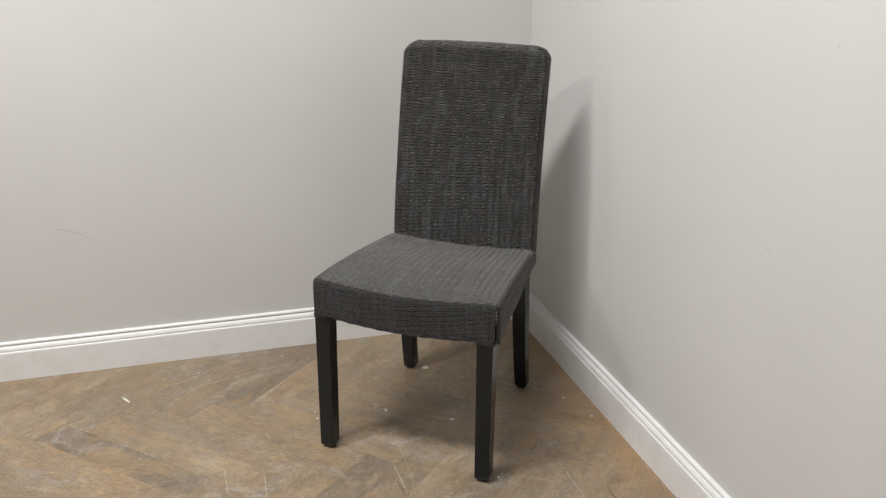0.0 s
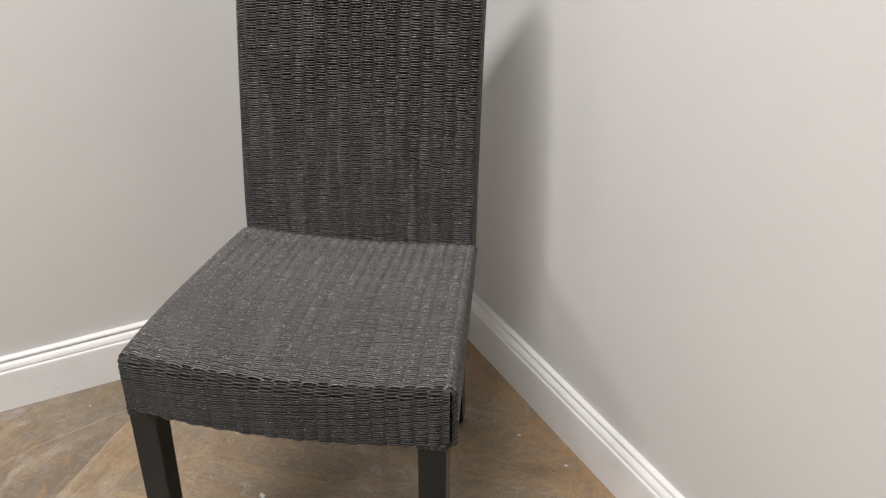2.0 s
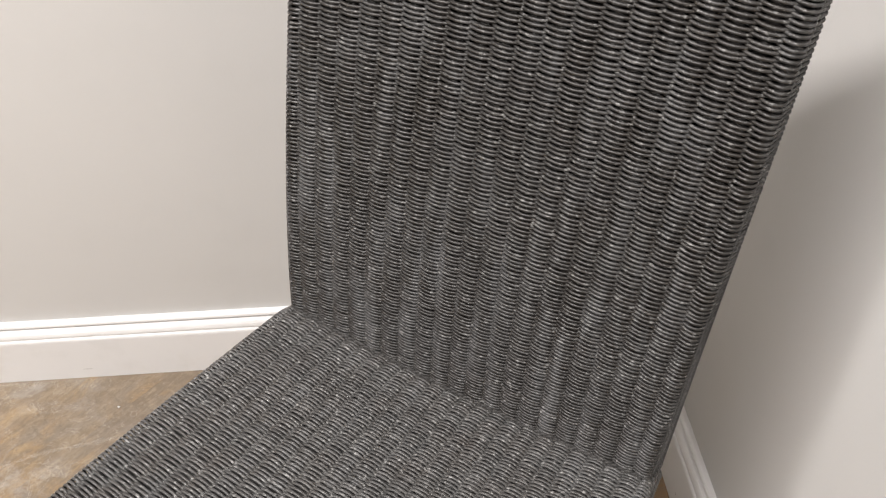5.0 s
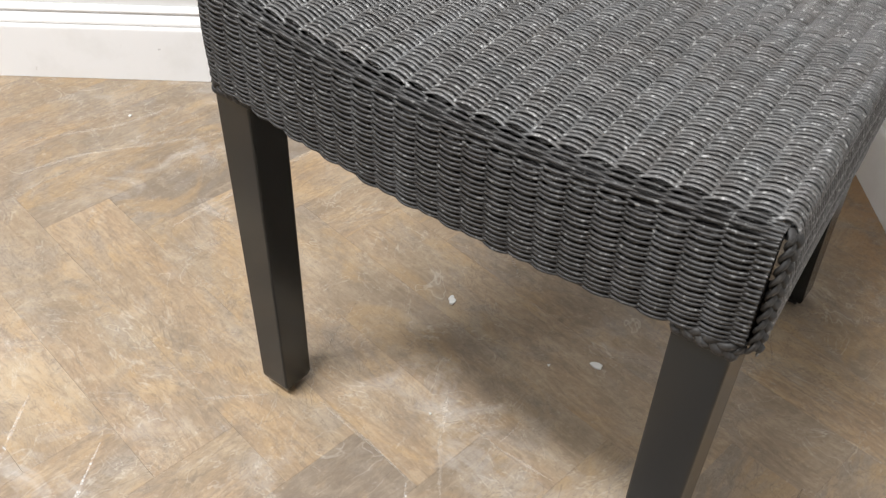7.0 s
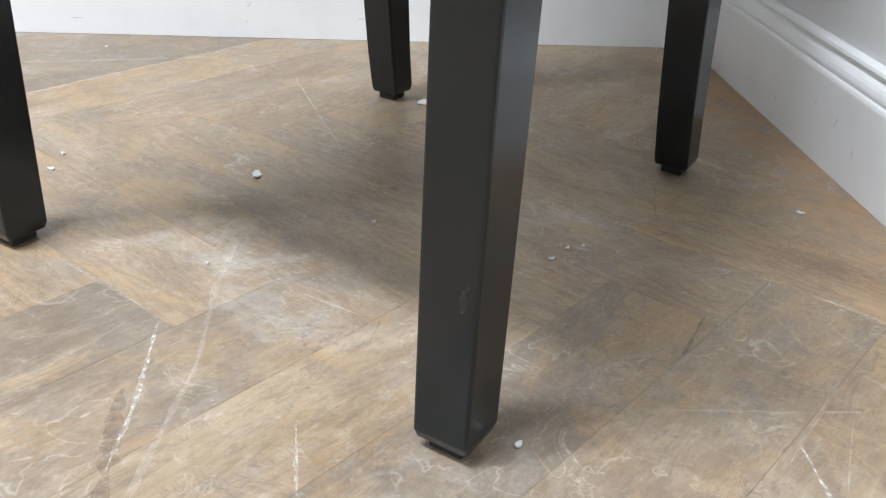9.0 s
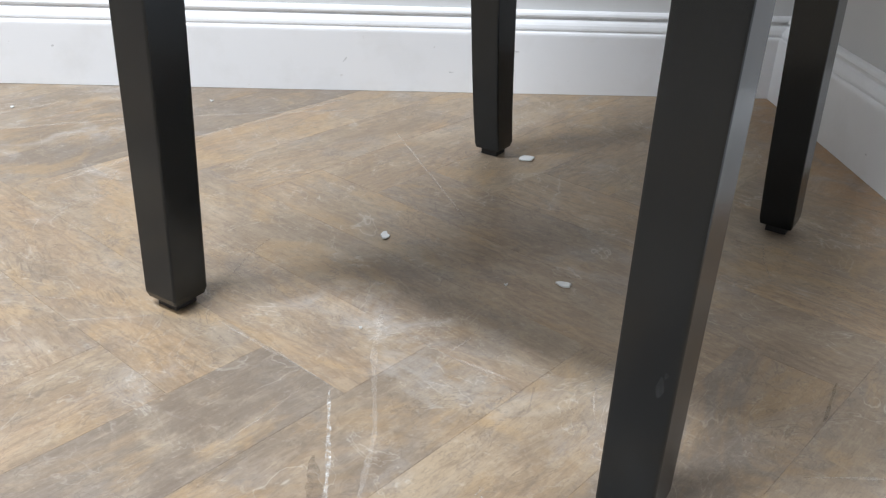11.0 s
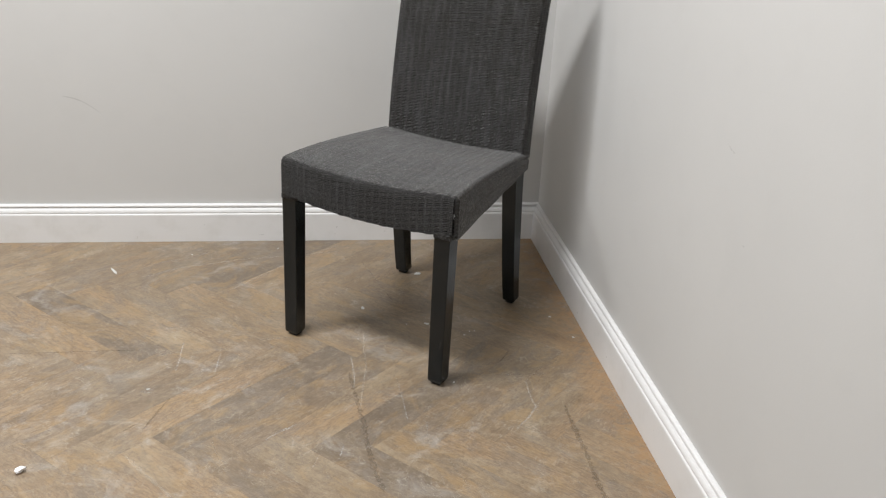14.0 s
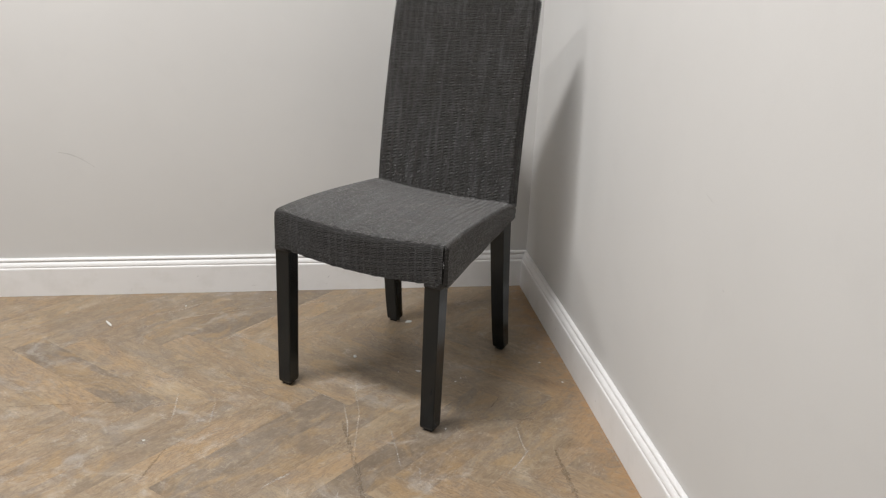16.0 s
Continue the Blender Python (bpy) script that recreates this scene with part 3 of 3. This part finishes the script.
paths, norms, gap_rows, wides = [], [], [], []
l, row = 0.0, 0
straight = BZ1 - RE - BZ0
while l < straight + RE * 1.52:
    if l < straight:
        z, dk, rise = BZ0 + l, BD, 0.0
    else:
        rise = (l - straight) / RE
        z, dk = BZ1 - RE + RE * math.sin(rise), BD - RE + RE * math.cos(rise)
    d = BZ1 - z
    wk = BHW - 0.0028 * max(0, (z - 0.455) / 0.5) - (RC - math.sqrt(max(0, RC * RC - (RC - d) ** 2)) if d < RC else 0)
    p, q, col = back_loop(z, wk, dk, rise)
    gap_rows.append(back_loop(z - 0.002 * math.sin(rise), wk - 0.0036, max(dk - 0.0036, 0.0008), rise)[0])
    calm = 1 - 0.35 * min(1, max(0, 1.3 - d / RE))        # the cords lie closer along the top rim
    off = weave_offset(col, row, 0.0025 * calm * (1 - 0.7 * rise / (math.pi / 2)), 0.8)
    p[:, 2] += 0.005 * ((z - BZ0) / (BZ1 - BZ0)) ** 4 * (1 - (p[:, 0] / BHW) ** 2)    # slightly arched top
    off = np.where(off < 0, off * (1.5 if d > 1.3 * RE else 1.0), off)
    wides.append(cord_width(col, row, 0.85, 0.7))
    p = p + q * off[:, None]
    p[:, 2] += 0.0004 * np.sin(p[:, 0] * 55 + 40 * noise.noise((row * 0.37, 8.0, 2.0))) + 0.0004 * noise.noise((row * 0.7, 2.0, 3.0))
    paths.append(p); norms.append(q)
    l += PITCH
    row += 1
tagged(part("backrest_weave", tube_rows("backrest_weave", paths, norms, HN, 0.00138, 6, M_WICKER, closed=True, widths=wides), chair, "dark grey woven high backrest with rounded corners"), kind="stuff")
whole = [v for v in gap_rows if len(v) == len(gap_rows[0])]        # the rows over the rim have no flat sides
# the same added black sheet, set inside the backrest cords
part("backrest_gap_sheet", grid_mesh("backrest_gap_sheet", np.array(whole[::4] + [whole[-1]])[:, ::3], M_SHADE_BLACK, wrap=True), chair)


def braid(name, path, normal, width, thick, turn, parent, label="", cord=0.0019, closed=False):
    """Three cords plaited along a path (n, 3), lying on the given normals."""
    p, q = np.asarray(path, float), np.asarray(normal, float)
    d = np.r_[0, np.cumsum(np.linalg.norm(np.diff(p, axis=0), axis=1))]
    m = max(20, int(d[-1] / 0.0016))
    u = np.linspace(0, d[-1], m)
    P = np.stack([np.interp(u, d, p[:, i]) for i in range(3)], 1)
    Q = np.stack([np.interp(u, d, q[:, i]) for i in range(3)], 1)
    Q /= np.linalg.norm(Q, axis=1, keepdims=True)
    T = np.gradient(P, axis=0)
    T /= np.linalg.norm(T, axis=1, keepdims=True) + 1e-9
    S = np.cross(T, Q)
    ps, ns = [], []
    for k in range(3):
        a = 2 * np.pi * u / turn + 2 * np.pi * k / 3
        ps.append(P + S * (width * np.sin(a))[:, None] + Q * (thick * np.sin(2 * a))[:, None])
        ns.append(Q)
    return part(name, tube_rows(name, ps, ns, cord * 0.8, cord * 1.5, 8, M_BRAID), parent, label)


n = 40
braid("seam_braid", [(s * (BHW - 0.006), back_y(0.456) - 0.0040, seat_z(s, 0.394) - 0.0028) for s in np.linspace(-1, 1, n)], [(0, -0.7, 0.7)] * n, 0.0018, 0.0008, 0.019, chair, "plaited cord along the back seam", cord=0.0013)
for sx in (-1, 1):
    over = [math.radians(a) for a in (35, 50, 65, 80)]
    path = [(sx * (HW_F - RS + (RS + 0.0006) * math.sin(a)), 0.0085, 0.4640 - RS + (RS + 0.0006) * math.cos(a)) for a in over]
    face = [(sx * math.sin(a), -0.35, math.cos(a)) for a in over]
    path += [(sx * (HW_F + 0.0004), 0.0068, z) for z in np.linspace(0.445, 0.374, 18)]
    face += [(sx, -0.45, 0)] * 18
    braid("corner_braid", path, face, 0.0040, 0.0014, 0.027, chair, "plaited cord down the apron corner", cord=0.0020)

# collars of plaited cord round the tops of the front legs, and the legs
LEGS = {  # foot centre x, y, top centre x, y, top z, half width foot, half width top, half depth top
    "fl": (-0.2158, 0.0251, -0.2114, 0.0235, 0.40, 0.0180, 0.0197, 0.0197),
    "fr": (0.1985, 0.0186, 0.2012, 0.0192, 0.40, 0.0180, 0.0197, 0.0197),
    "bl": (-0.1850, 0.4965, -0.1810, 0.4470, 0.43, 0.0170, 0.0200, 0.0250),
    "br": (0.1590, 0.4960, 0.1572, 0.4440, 0.43, 0.0170, 0.0200, 0.0250),
}


def leg_mesh(fx, fy, tx, ty, tz, hf, ht, hd, curve):
    """A square leg with eased arrises; the back legs sweep rearwards towards the foot."""
    bm = bmesh.new()
    rings = []
    n_seg = 10
    e = 0.0018
    for i in range(n_seg + 1):
        t = i / n_seg
        k = t ** curve
        cx, cy, hx, hy = fx + (tx - fx) * k, fy + (ty - fy) * k, hf + (ht - hf) * t, hf + (hd - hf) * t
        z = 0.0140 + (tz - 0.0140) * t
        ring = []
        for x, y in ((hx - e, -hy), (hx - e * 0.3, -hy + e * 0.3), (hx, -hy + e), (hx, hy - e), (hx - e * 0.3, hy - e * 0.3), (hx - e, hy),
                     (-hx + e, hy), (-hx + e * 0.3, hy - e * 0.3), (-hx, hy - e), (-hx, -hy + e), (-hx + e * 0.3, -hy + e * 0.3), (-hx + e, -hy)):
            ring.append(bm.verts.new((cx + x, cy + y, z)))
        rings.append(ring)
    m = len(rings[0])
    for a, b_ in zip(rings, rings[1:]):
        for k in range(m):
            bm.faces.new((a[k], a[(k + 1) % m], b_[(k + 1) % m], b_[k]))
    # eased foot
    low = [bm.verts.new((fx + (v.co.x - fx) * 0.93, fy + (v.co.y - fy) * 0.90, 0.0088)) for v in rings[0]]
    for k in range(m):
        bm.faces.new((low[k], low[(k + 1) % m], rings[0][(k + 1) % m], rings[0][k]))
    bm.faces.new(list(reversed(low)))
    bm.faces.new(rings[-1])
    bmesh.ops.recalc_face_normals(bm, faces=bm.faces[:])
    me = bpy.data.meshes.new("leg")
    bm.to_mesh(me)
    bm.free()
    me.materials.append(M_LEG)
    return me


for key, (fx, fy, tx, ty, tz, hf, ht, hd) in LEGS.items():
    back = key[0] == "b"
    leg = part("leg", leg_mesh(fx, fy, tx, ty, tz, hf, ht, hd, 1.0 if not back else 0.8), chair, "straight black-stained wooden leg" if not back else "black-stained wooden back leg raked rearwards")
    part("foot_pad", box_mesh("foot_pad", (fx - hf * 0.62, fy - hf * 0.62, 0.0003), (fx + hf * 0.62, fy + hf * 0.62, 0.0100), M_PAD, 0.0012), leg, "thin black plastic glide")
    if not back:
        if key == "fr":
            for sx, sz, sw, sh in ((0.0125, 0.123, 0.0034, 0.010), (0.0100, 0.109, 0.0040, 0.010), (0.0140, 0.170, 0.0020, 0.003)):
                ring = [(fx + sx + sw * (0.6 + 0.5 * noise.noise((a, sz, 1))) * math.cos(a), fy - hf - 0.0003, sz + sh * (0.6 + 0.5 * noise.noise((a, 2, sz))) * math.sin(a)) for a in np.linspace(0, 2 * math.pi, 14)[:-1]]
                part("scuff", mesh_of("scuff", ring, [tuple(range(len(ring)))], M_SCUFF), leg, "pale dusty scuff").visible_shadow = False
        hh = ht + 0.0016
        ring, nn = [], []
        for a in np.linspace(0.75 * math.pi, 2.75 * math.pi, 73):      # a rounded square, begun at the hidden back corner
            ca, sa = math.cos(a), math.sin(a)
            x, y2 = hh * math.copysign(abs(ca) ** 0.32, ca), hh * math.copysign(abs(sa) ** 0.32, sa)
            ring.append((tx + x, ty + y2, 0.3722 + 0.0012 * math.sin(3 * a)))
            nn.append((ca, sa, 0.0))
        braid("leg_collar", ring, nn, 0.0042, 0.0013, 0.028, chair, "plaited cord collar round the leg top", cord=0.0020)

# unseen panel added to close the underside
part("seat_board", box_mesh("seat_board", (-0.19, 0.02, 0.400), (0.19, 0.40, 0.412), M_SHADE_BLACK), chair)

# ---- loose bits on the floor ----
rng = random.Random(5)


def flake(name, x, y, size, turn, mat, label, category="debris", stretch=1.6, thick=0.0012, z=0.0):
    """A thin curled chip with a ragged outline."""
    bm = bmesh.new()
    k = 9
    ring_t, ring_b = [], []
    for i in range(k):
        a = 2 * math.pi * i / k
        r = size * (0.6 + 0.5 * rng.random())
        px, py = r * stretch * math.cos(a) * 0.5, r * math.sin(a) * 0.5
        lift = 0.0016 * (px / (size * stretch)) ** 2 * 4 + 0.0004 * rng.random()
        ring_b.append(bm.verts.new((px, py, lift)))
        ring_t.append(bm.verts.new((px * 0.93, py * 0.93, lift + thick)))
    for i in range(k):
        j = (i + 1) % k
        bm.faces.new((ring_b[i], ring_b[j], ring_t[j], ring_t[i]))
    bm.faces.new(ring_t)
    bm.faces.new(list(reversed(ring_b)))
    bmesh.ops.triangulate(bm, faces=bm.faces[:])
    bmesh.ops.recalc_face_normals(bm, faces=bm.faces[:])
    me = bpy.data.meshes.new(name)
    bm.to_mesh(me)
    bm.free()
    me.materials.append(mat)
    ob = tagged(new(name, me), label, category, group="loose flakes on the floor")
    ob.matrix_basis = pose(x, y, z + 0.0003, 0, 0, turn)
    return ob


FLAKES = [  # x, y, size, turn, stretch
    (-0.563, -0.468, 0.011, 80, 1.5), (-0.394, -0.256, 0.021, -25, 1.15), (-0.403, -0.563, 0.011, -30, 1.8), (-1.047, -0.103, 0.006, 0, 1.0),
    (-0.798, -0.063, 0.004, 0, 1.2), (-0.583, -0.637, 0.003, 0, 1.0), (-1.248, -0.214, 0.009, -57, 6.5),
    (-0.455, -0.565, 0.003, 0, 1.0), (-0.297, -0.610, 0.0032, 20, 1.5), (-0.283, -0.606, 0.0025, 70, 1.2), (-0.313, -0.628, 0.003, 10, 2.2),
    (-0.068, -0.539, 0.006, -40, 1.8), (-0.373, -0.852, 0.005, 60, 1.6), (-0.034, -0.653, 0.005, -30, 1.7), (-0.751, -0.423, 0.004, 0, 1.0),
    (-0.751, -0.460, 0.005, 15, 1.6), (-1.058, -0.843, 0.005, 0, 1.8),
]
for x, y, s, a, st in FLAKES:
    flake("paint_flake", x, y, s, a, M_FLAKE, "small white paint flake lying on the wooden floor", stretch=st)
crumb = flake("crumpled_foil", -1.25, -1.126, 0.020, 20, M_FOIL, "crumpled shiny white scrap on the wooden floor", stretch=1.2, thick=0.004)
for v in crumb.data.vertices:
    v.co += Vector(noise.noise_vector(v.co * 160)) * 0.0045 + Vector((0, 0, 0.004))

# ---- floor: herringbone planks at 45 degrees to the walls ----
WP, LP = 0.0906, 0.515
A_END, B_TOP = -0.932, -0.003      # right end and upper edge of one plank, along the two diagonals
GAP = 0.00015
floor = structure("floor", box_mesh("floor", (X0, Y0, -0.05), (XW, YN, -0.006), M_PLANK), "worn oak-look herringbone plank floor", "floor")


def plank_mesh(nx, ny, name="plank"):
    """A plank along its own x, with eased upper edges; top at z = 0."""
    e, d = 0.0002, 0.0001
    hx, hy = nx / 2 - GAP / 2, ny / 2 - GAP / 2
    v = [(-hx, -hy, -0.006), (hx, -hy, -0.006), (hx, hy, -0.006), (-hx, hy, -0.006),
         (-hx, -hy, -d), (hx, -hy, -d), (hx, hy, -d), (-hx, hy, -d),
         (-hx + e, -hy + e, 0), (hx - e, -hy + e, 0), (hx - e, hy - e, 0), (-hx + e, hy - e, 0)]
    f = [(0, 1, 5, 4), (1, 2, 6, 5), (2, 3, 7, 6), (3, 0, 4, 7), (4, 5, 9, 8), (5, 6, 10, 9), (6, 7, 11, 10), (7, 4, 8, 11), (8, 9, 10, 11)]
    return mesh_of(name, v, f, M_PLANK)


def scratch(points, width, mat, label, seed):
    """A thin ragged mark along the floor, raised by a hair."""
    r = random.Random(seed)
    pts = [Vector((*p, 0)) for p in points]
    path = []
    for a, b_ in zip(pts, pts[1:]):
        k = max(2, int((b_ - a).length / 0.006))
        path += [a.lerp(b_, i / k) for i in range(k)]
    path.append(pts[-1])
    verts, faces = [], []
    for i, p in enumerate(path):
        d = (path[min(i + 1, len(path) - 1)] - path[max(i - 1, 0)]).normalized()
        n = Vector((-d.y, d.x, 0))
        w = width * (0.3 + 1.1 * r.random()) * min(1.0, 0.3 + i * 0.25, 0.3 + (len(path) - 1 - i) * 0.25)
        j = n * width * 0.25 * (r.random() - 0.5)
        verts += [p + n * w / 2 + j + Vector((0, 0, 0.0002)), p - n * w / 2 + j + Vector((0, 0, 0.0002))]
        if i:
            faces.append((2 * i - 2, 2 * i - 1, 2 * i + 1, 2 * i))
    ob = part("scratch", mesh_of("scratch", verts, faces, mat), floor, label)
    ob.visible_shadow = False
    return ob


WHITE = [
    # not a scratch: the pale strip along the gap at the east baseboard
    ([(-0.007, -0.88), (-0.006, -0.96), (-0.006, -1.03)], 0.0024),
    ([(-0.914, -0.686), (-0.917, -0.739), (-0.920, -0.789)], 0.0033), ([(-1.007, -0.626), (-1.007, -0.700), (-1.008, -0.772)], 0.0033),
    ([(-0.604, -0.722), (-0.602, -0.765), (-0.600, -0.817), (-0.603, -0.870)], 0.0033), ([(-0.503, -0.825), (-0.497, -0.909), (-0.493, -0.998)], 0.0022),
    ([(-0.794, -1.051), (-0.764, -1.023), (-0.729, -0.998)], 0.0060), ([(-0.644, -1.128), (-0.638, -1.100), (-0.633, -1.077)], 0.0033),
    ([(-1.077, -0.847), (-1.045, -0.858)], 0.0028), ([(-0.452, -1.001), (-0.458, -1.063)], 0.0028), ([(-0.203, -0.854), (-0.206, -0.927), (-0.202, -0.995)], 0.0028),
    ([(-0.263, -1.045), (-0.229, -1.004), (-0.190, -0.944)], 0.0033), ([(-0.509, -0.837), (-0.500, -0.827)], 0.0022),
    ([(-0.136, -0.674), (-0.111, -0.690), (-0.080, -0.722)], 0.0017),
]
FAINT = [
    ([(-0.658, -0.659), (-0.603, -0.717)], 0.0022),
    ([(-0.564, -0.600), (-0.572, -0.671), (-0.570, -0.770), (-0.587, -0.892), (-0.596, -0.981)], 0.0045), ([(-0.549, -0.170), (-0.515, -0.295), (-0.480, -0.427)], 0.0033),
    ([(-0.286, -0.820), (-0.247, -0.821), (-0.208, -0.824), (-0.149, -0.825)], 0.0033), ([(-0.147, -0.788), (-0.180, -0.828), (-0.215, -0.869)], 0.0033),
    ([(-0.517, -0.674), (-0.461, -0.714)], 0.0028), ([(-0.703, -0.622), (-0.633, -0.687)], 0.0028), ([(-1.180, -0.175), (-1.054, -0.125), (-0.992, -0.075)], 0.0088),
    ([(-1.156, -0.249), (-1.088, -0.201), (-0.896, -0.137), (-0.600, -0.085)], 0.0077), ([(-0.837, -0.628), (-0.756, -0.618)], 0.0033),
    ([(-0.925, -0.351), (-0.783, -0.190), (-0.615, -0.035)], 0.0077), ([(-1.066, -1.083), (-0.949, -1.232)], 0.0088), ([(-0.700, -1.160), (-0.680, -1.097)], 0.0028),
]
DARK = [
    ([(-0.611, -0.794), (-0.600, -0.903), (-0.587, -1.013), (-0.585, -1.074), (-0.576, -1.160), (-0.561, -1.235)], 0.0110),
    ([(-0.136, -0.961), (-0.138, -1.042), (-0.136, -1.124), (-0.141, -1.245), (-0.134, -1.330)], 0.0120), ([(-1.042, -0.994), (-1.027, -0.943), (-1.006, -0.879)], 0.0060),
    ([(-1.413, -0.666), (-1.268, -0.665), (-1.088, -0.664)], 0.0028), ([(-1.095, -1.011), (-1.056, -0.973)], 0.0039), ([(-0.246, -0.761), (-0.215, -0.713)], 0.0033),
]
hair_rng = random.Random(23)
HAIR = []
while len(HAIR) < 54:      # fine straight hair scratches, all over the worn area
    x, y, a, n = hair_rng.uniform(-1.45, -0.06), hair_rng.uniform(-1.55, -0.10), hair_rng.uniform(0, math.pi), hair_rng.uniform(0.02, 0.11)
    x2, y2 = x + n * math.cos(a), y + n * math.sin(a)
    if -1.5 < x2 < -0.02 and y2 < -0.02:
        HAIR.append(([(x, y), ((x + x2) / 2 + 0.004 * math.sin(9 * a), (y + y2) / 2), (x2, y2)], hair_rng.choice((0.0010, 0.0014, 0.0020))))
for group, mat, label in ((HAIR, M_FAINT, "fine pale hair scratch"), (WHITE, M_MARK, "chalky white scratch"), (FAINT, M_FAINT, "faint pale scuff line"), (DARK, M_CRACK, "dark dirty scratch")):
    for i, (pts, w) in enumerate(group):
        scratch(pts, w, mat, label, i + len(label))

PLANK = plank_mesh(LP, WP)
DIAG = math.sqrt(0.5)
TONES = {("H", 0, -5): 0.3, ("H", 0, -4): 0.35, ("H", 0, -3): 0.5, ("H", 0, -2): 0.55, ("H", 0, -1): 0.06, ("H", 0, 0): 1.0, ("H", 0, 1): 0.65, ("H", 0, 2): 0.0, ("H", 0, 3): 0.95, ("H", 0, 4): 0.5, ("H", 0, 5): 0.35, ("H", 0, 6): 0.1,
         ("V", -1, -3): 0.3, ("V", -1, -2): 0.2, ("V", -1, -1): 0.05, ("V", -1, 0): 0.55, ("V", -1, 1): 0.25, ("V", -1, 2): 0.8, ("V", -1, 3): 0.2, ("V", -1, 4): 0.1, ("V", -1, 5): 0.25,
         ("V", 0, -6): 0.3, ("V", 0, -5): 0.15, ("V", 0, -4): 0.9, ("V", 0, -3): 0.0, ("V", 0, -2): 0.3, ("V", 0, -1): 0.2, ("V", 0, 0): 0.25, ("V", 0, 1): 0.45, ("V", 0, 2): 0.3, ("V", 0, 3): 0.6,
         ("H", 1, -3): 0.35, ("H", 1, -2): 0.5, ("H", 1, -1): 0.6, ("H", 1, 0): 0.85, ("H", 1, 1): 0.05, ("H", 1, 2): 0.35, ("H", 1, 3): 0.3}
tone_rng = random.Random(11)
far = {"H": [], "V": []}
for m in range(-24, 25):
    for k in range(-60, 61):
        for kind in "HV":
            if kind == "H":      # along the 45 degree diagonal
                ca, cb, turn = A_END - LP / 2 + k * WP + m * LP, B_TOP - WP / 2 - k * WP + m * LP, 45
            else:                # along the 135 degree diagonal
                ca, cb, turn = A_END + WP / 2 + k * WP + m * LP, B_TOP - WP + LP / 2 - k * WP + m * LP, 135
            x, y = (ca - cb) * DIAG, (ca + cb) * DIAG
            tone = tone_rng.random()
            half = LP / 2 * DIAG + 0.04
            if not (X0 - half < x < XW + half and Y0 - half < y < YN + half):
                continue
            if x < -3.3 or y < -3.7:
                far[kind].append((x, y))
                continue
            inside = x < XW - half and y < YN - half
            me = PLANK
            if not inside:
                c, s = math.cos(radians(turn)), math.sin(radians(turn))
                bm = bmesh.new()
                bm.from_mesh(PLANK)
                for co, no in (((XW - 0.001, 0, 0), (1, 0, 0)), ((0, YN - 0.001, 0), (0, 1, 0))):
                    lc = ((co[0] - x) * c + (co[1] - y) * s, -(co[0] - x) * s + (co[1] - y) * c, 0)
                    ln = (no[0] * c + no[1] * s, -no[0] * s + no[1] * c, 0)
                    bmesh.ops.bisect_plane(bm, geom=bm.verts[:] + bm.edges[:] + bm.faces[:], plane_co=lc, plane_no=ln, clear_outer=True)
                if len(bm.faces) < 3:
                    bm.free()
                    continue
                me = bpy.data.meshes.new("plank")
                bm.to_mesh(me)
                bm.free()
                if not me.materials:
                    me.materials.append(M_PLANK)
            ob = new("plank", me)
            ob.parent = floor
            ob.matrix_basis = pose(x, y, 0, 0, 0, turn)
            t = 1.08 * TONES.get((kind, m, k), 0.05 + 0.7 * tone)
            ob.color = (t, t, t, 1)


# the rest of the floor, far behind the camera: one sheet of planks for each direction
for kind, turn in (("H", 45), ("V", 135)):
    m_turn = Matrix.Rotation(radians(-turn), 3, "Z")
    verts, faces = [], []
    for x, y in far[kind]:
        c = m_turn @ Vector((x, y, 0))
        box = [Vector((c.x + sx * (LP - GAP) / 2, c.y + sy * (WP - GAP) / 2, 0)) for sx, sy in ((-1, -1), (1, -1), (1, 1), (-1, 1))]
        world_xy = [m_turn.transposed() @ v for v in box]
        if any(v.x < X0 or v.y < Y0 or v.x > XW or v.y > YN for v in world_xy):
            continue
        k = len(verts)
        verts += box + [v - Vector((0, 0, 0.006)) for v in box]
        faces += [(k, k + 1, k + 2, k + 3), (k + 4, k + 5, k + 1, k), (k + 5, k + 6, k + 2, k + 1), (k + 6, k + 7, k + 3, k + 2), (k + 7, k + 4, k, k + 3)]
    field = part("plank_field", mesh_of("plank_field", verts, faces, M_PLANK), floor)
    tagged(field, kind="stuff")
    field.matrix_basis = pose(0, 0, 0, 0, 0, turn)
    field.color = (0.35, 0.35, 0.35, 1)
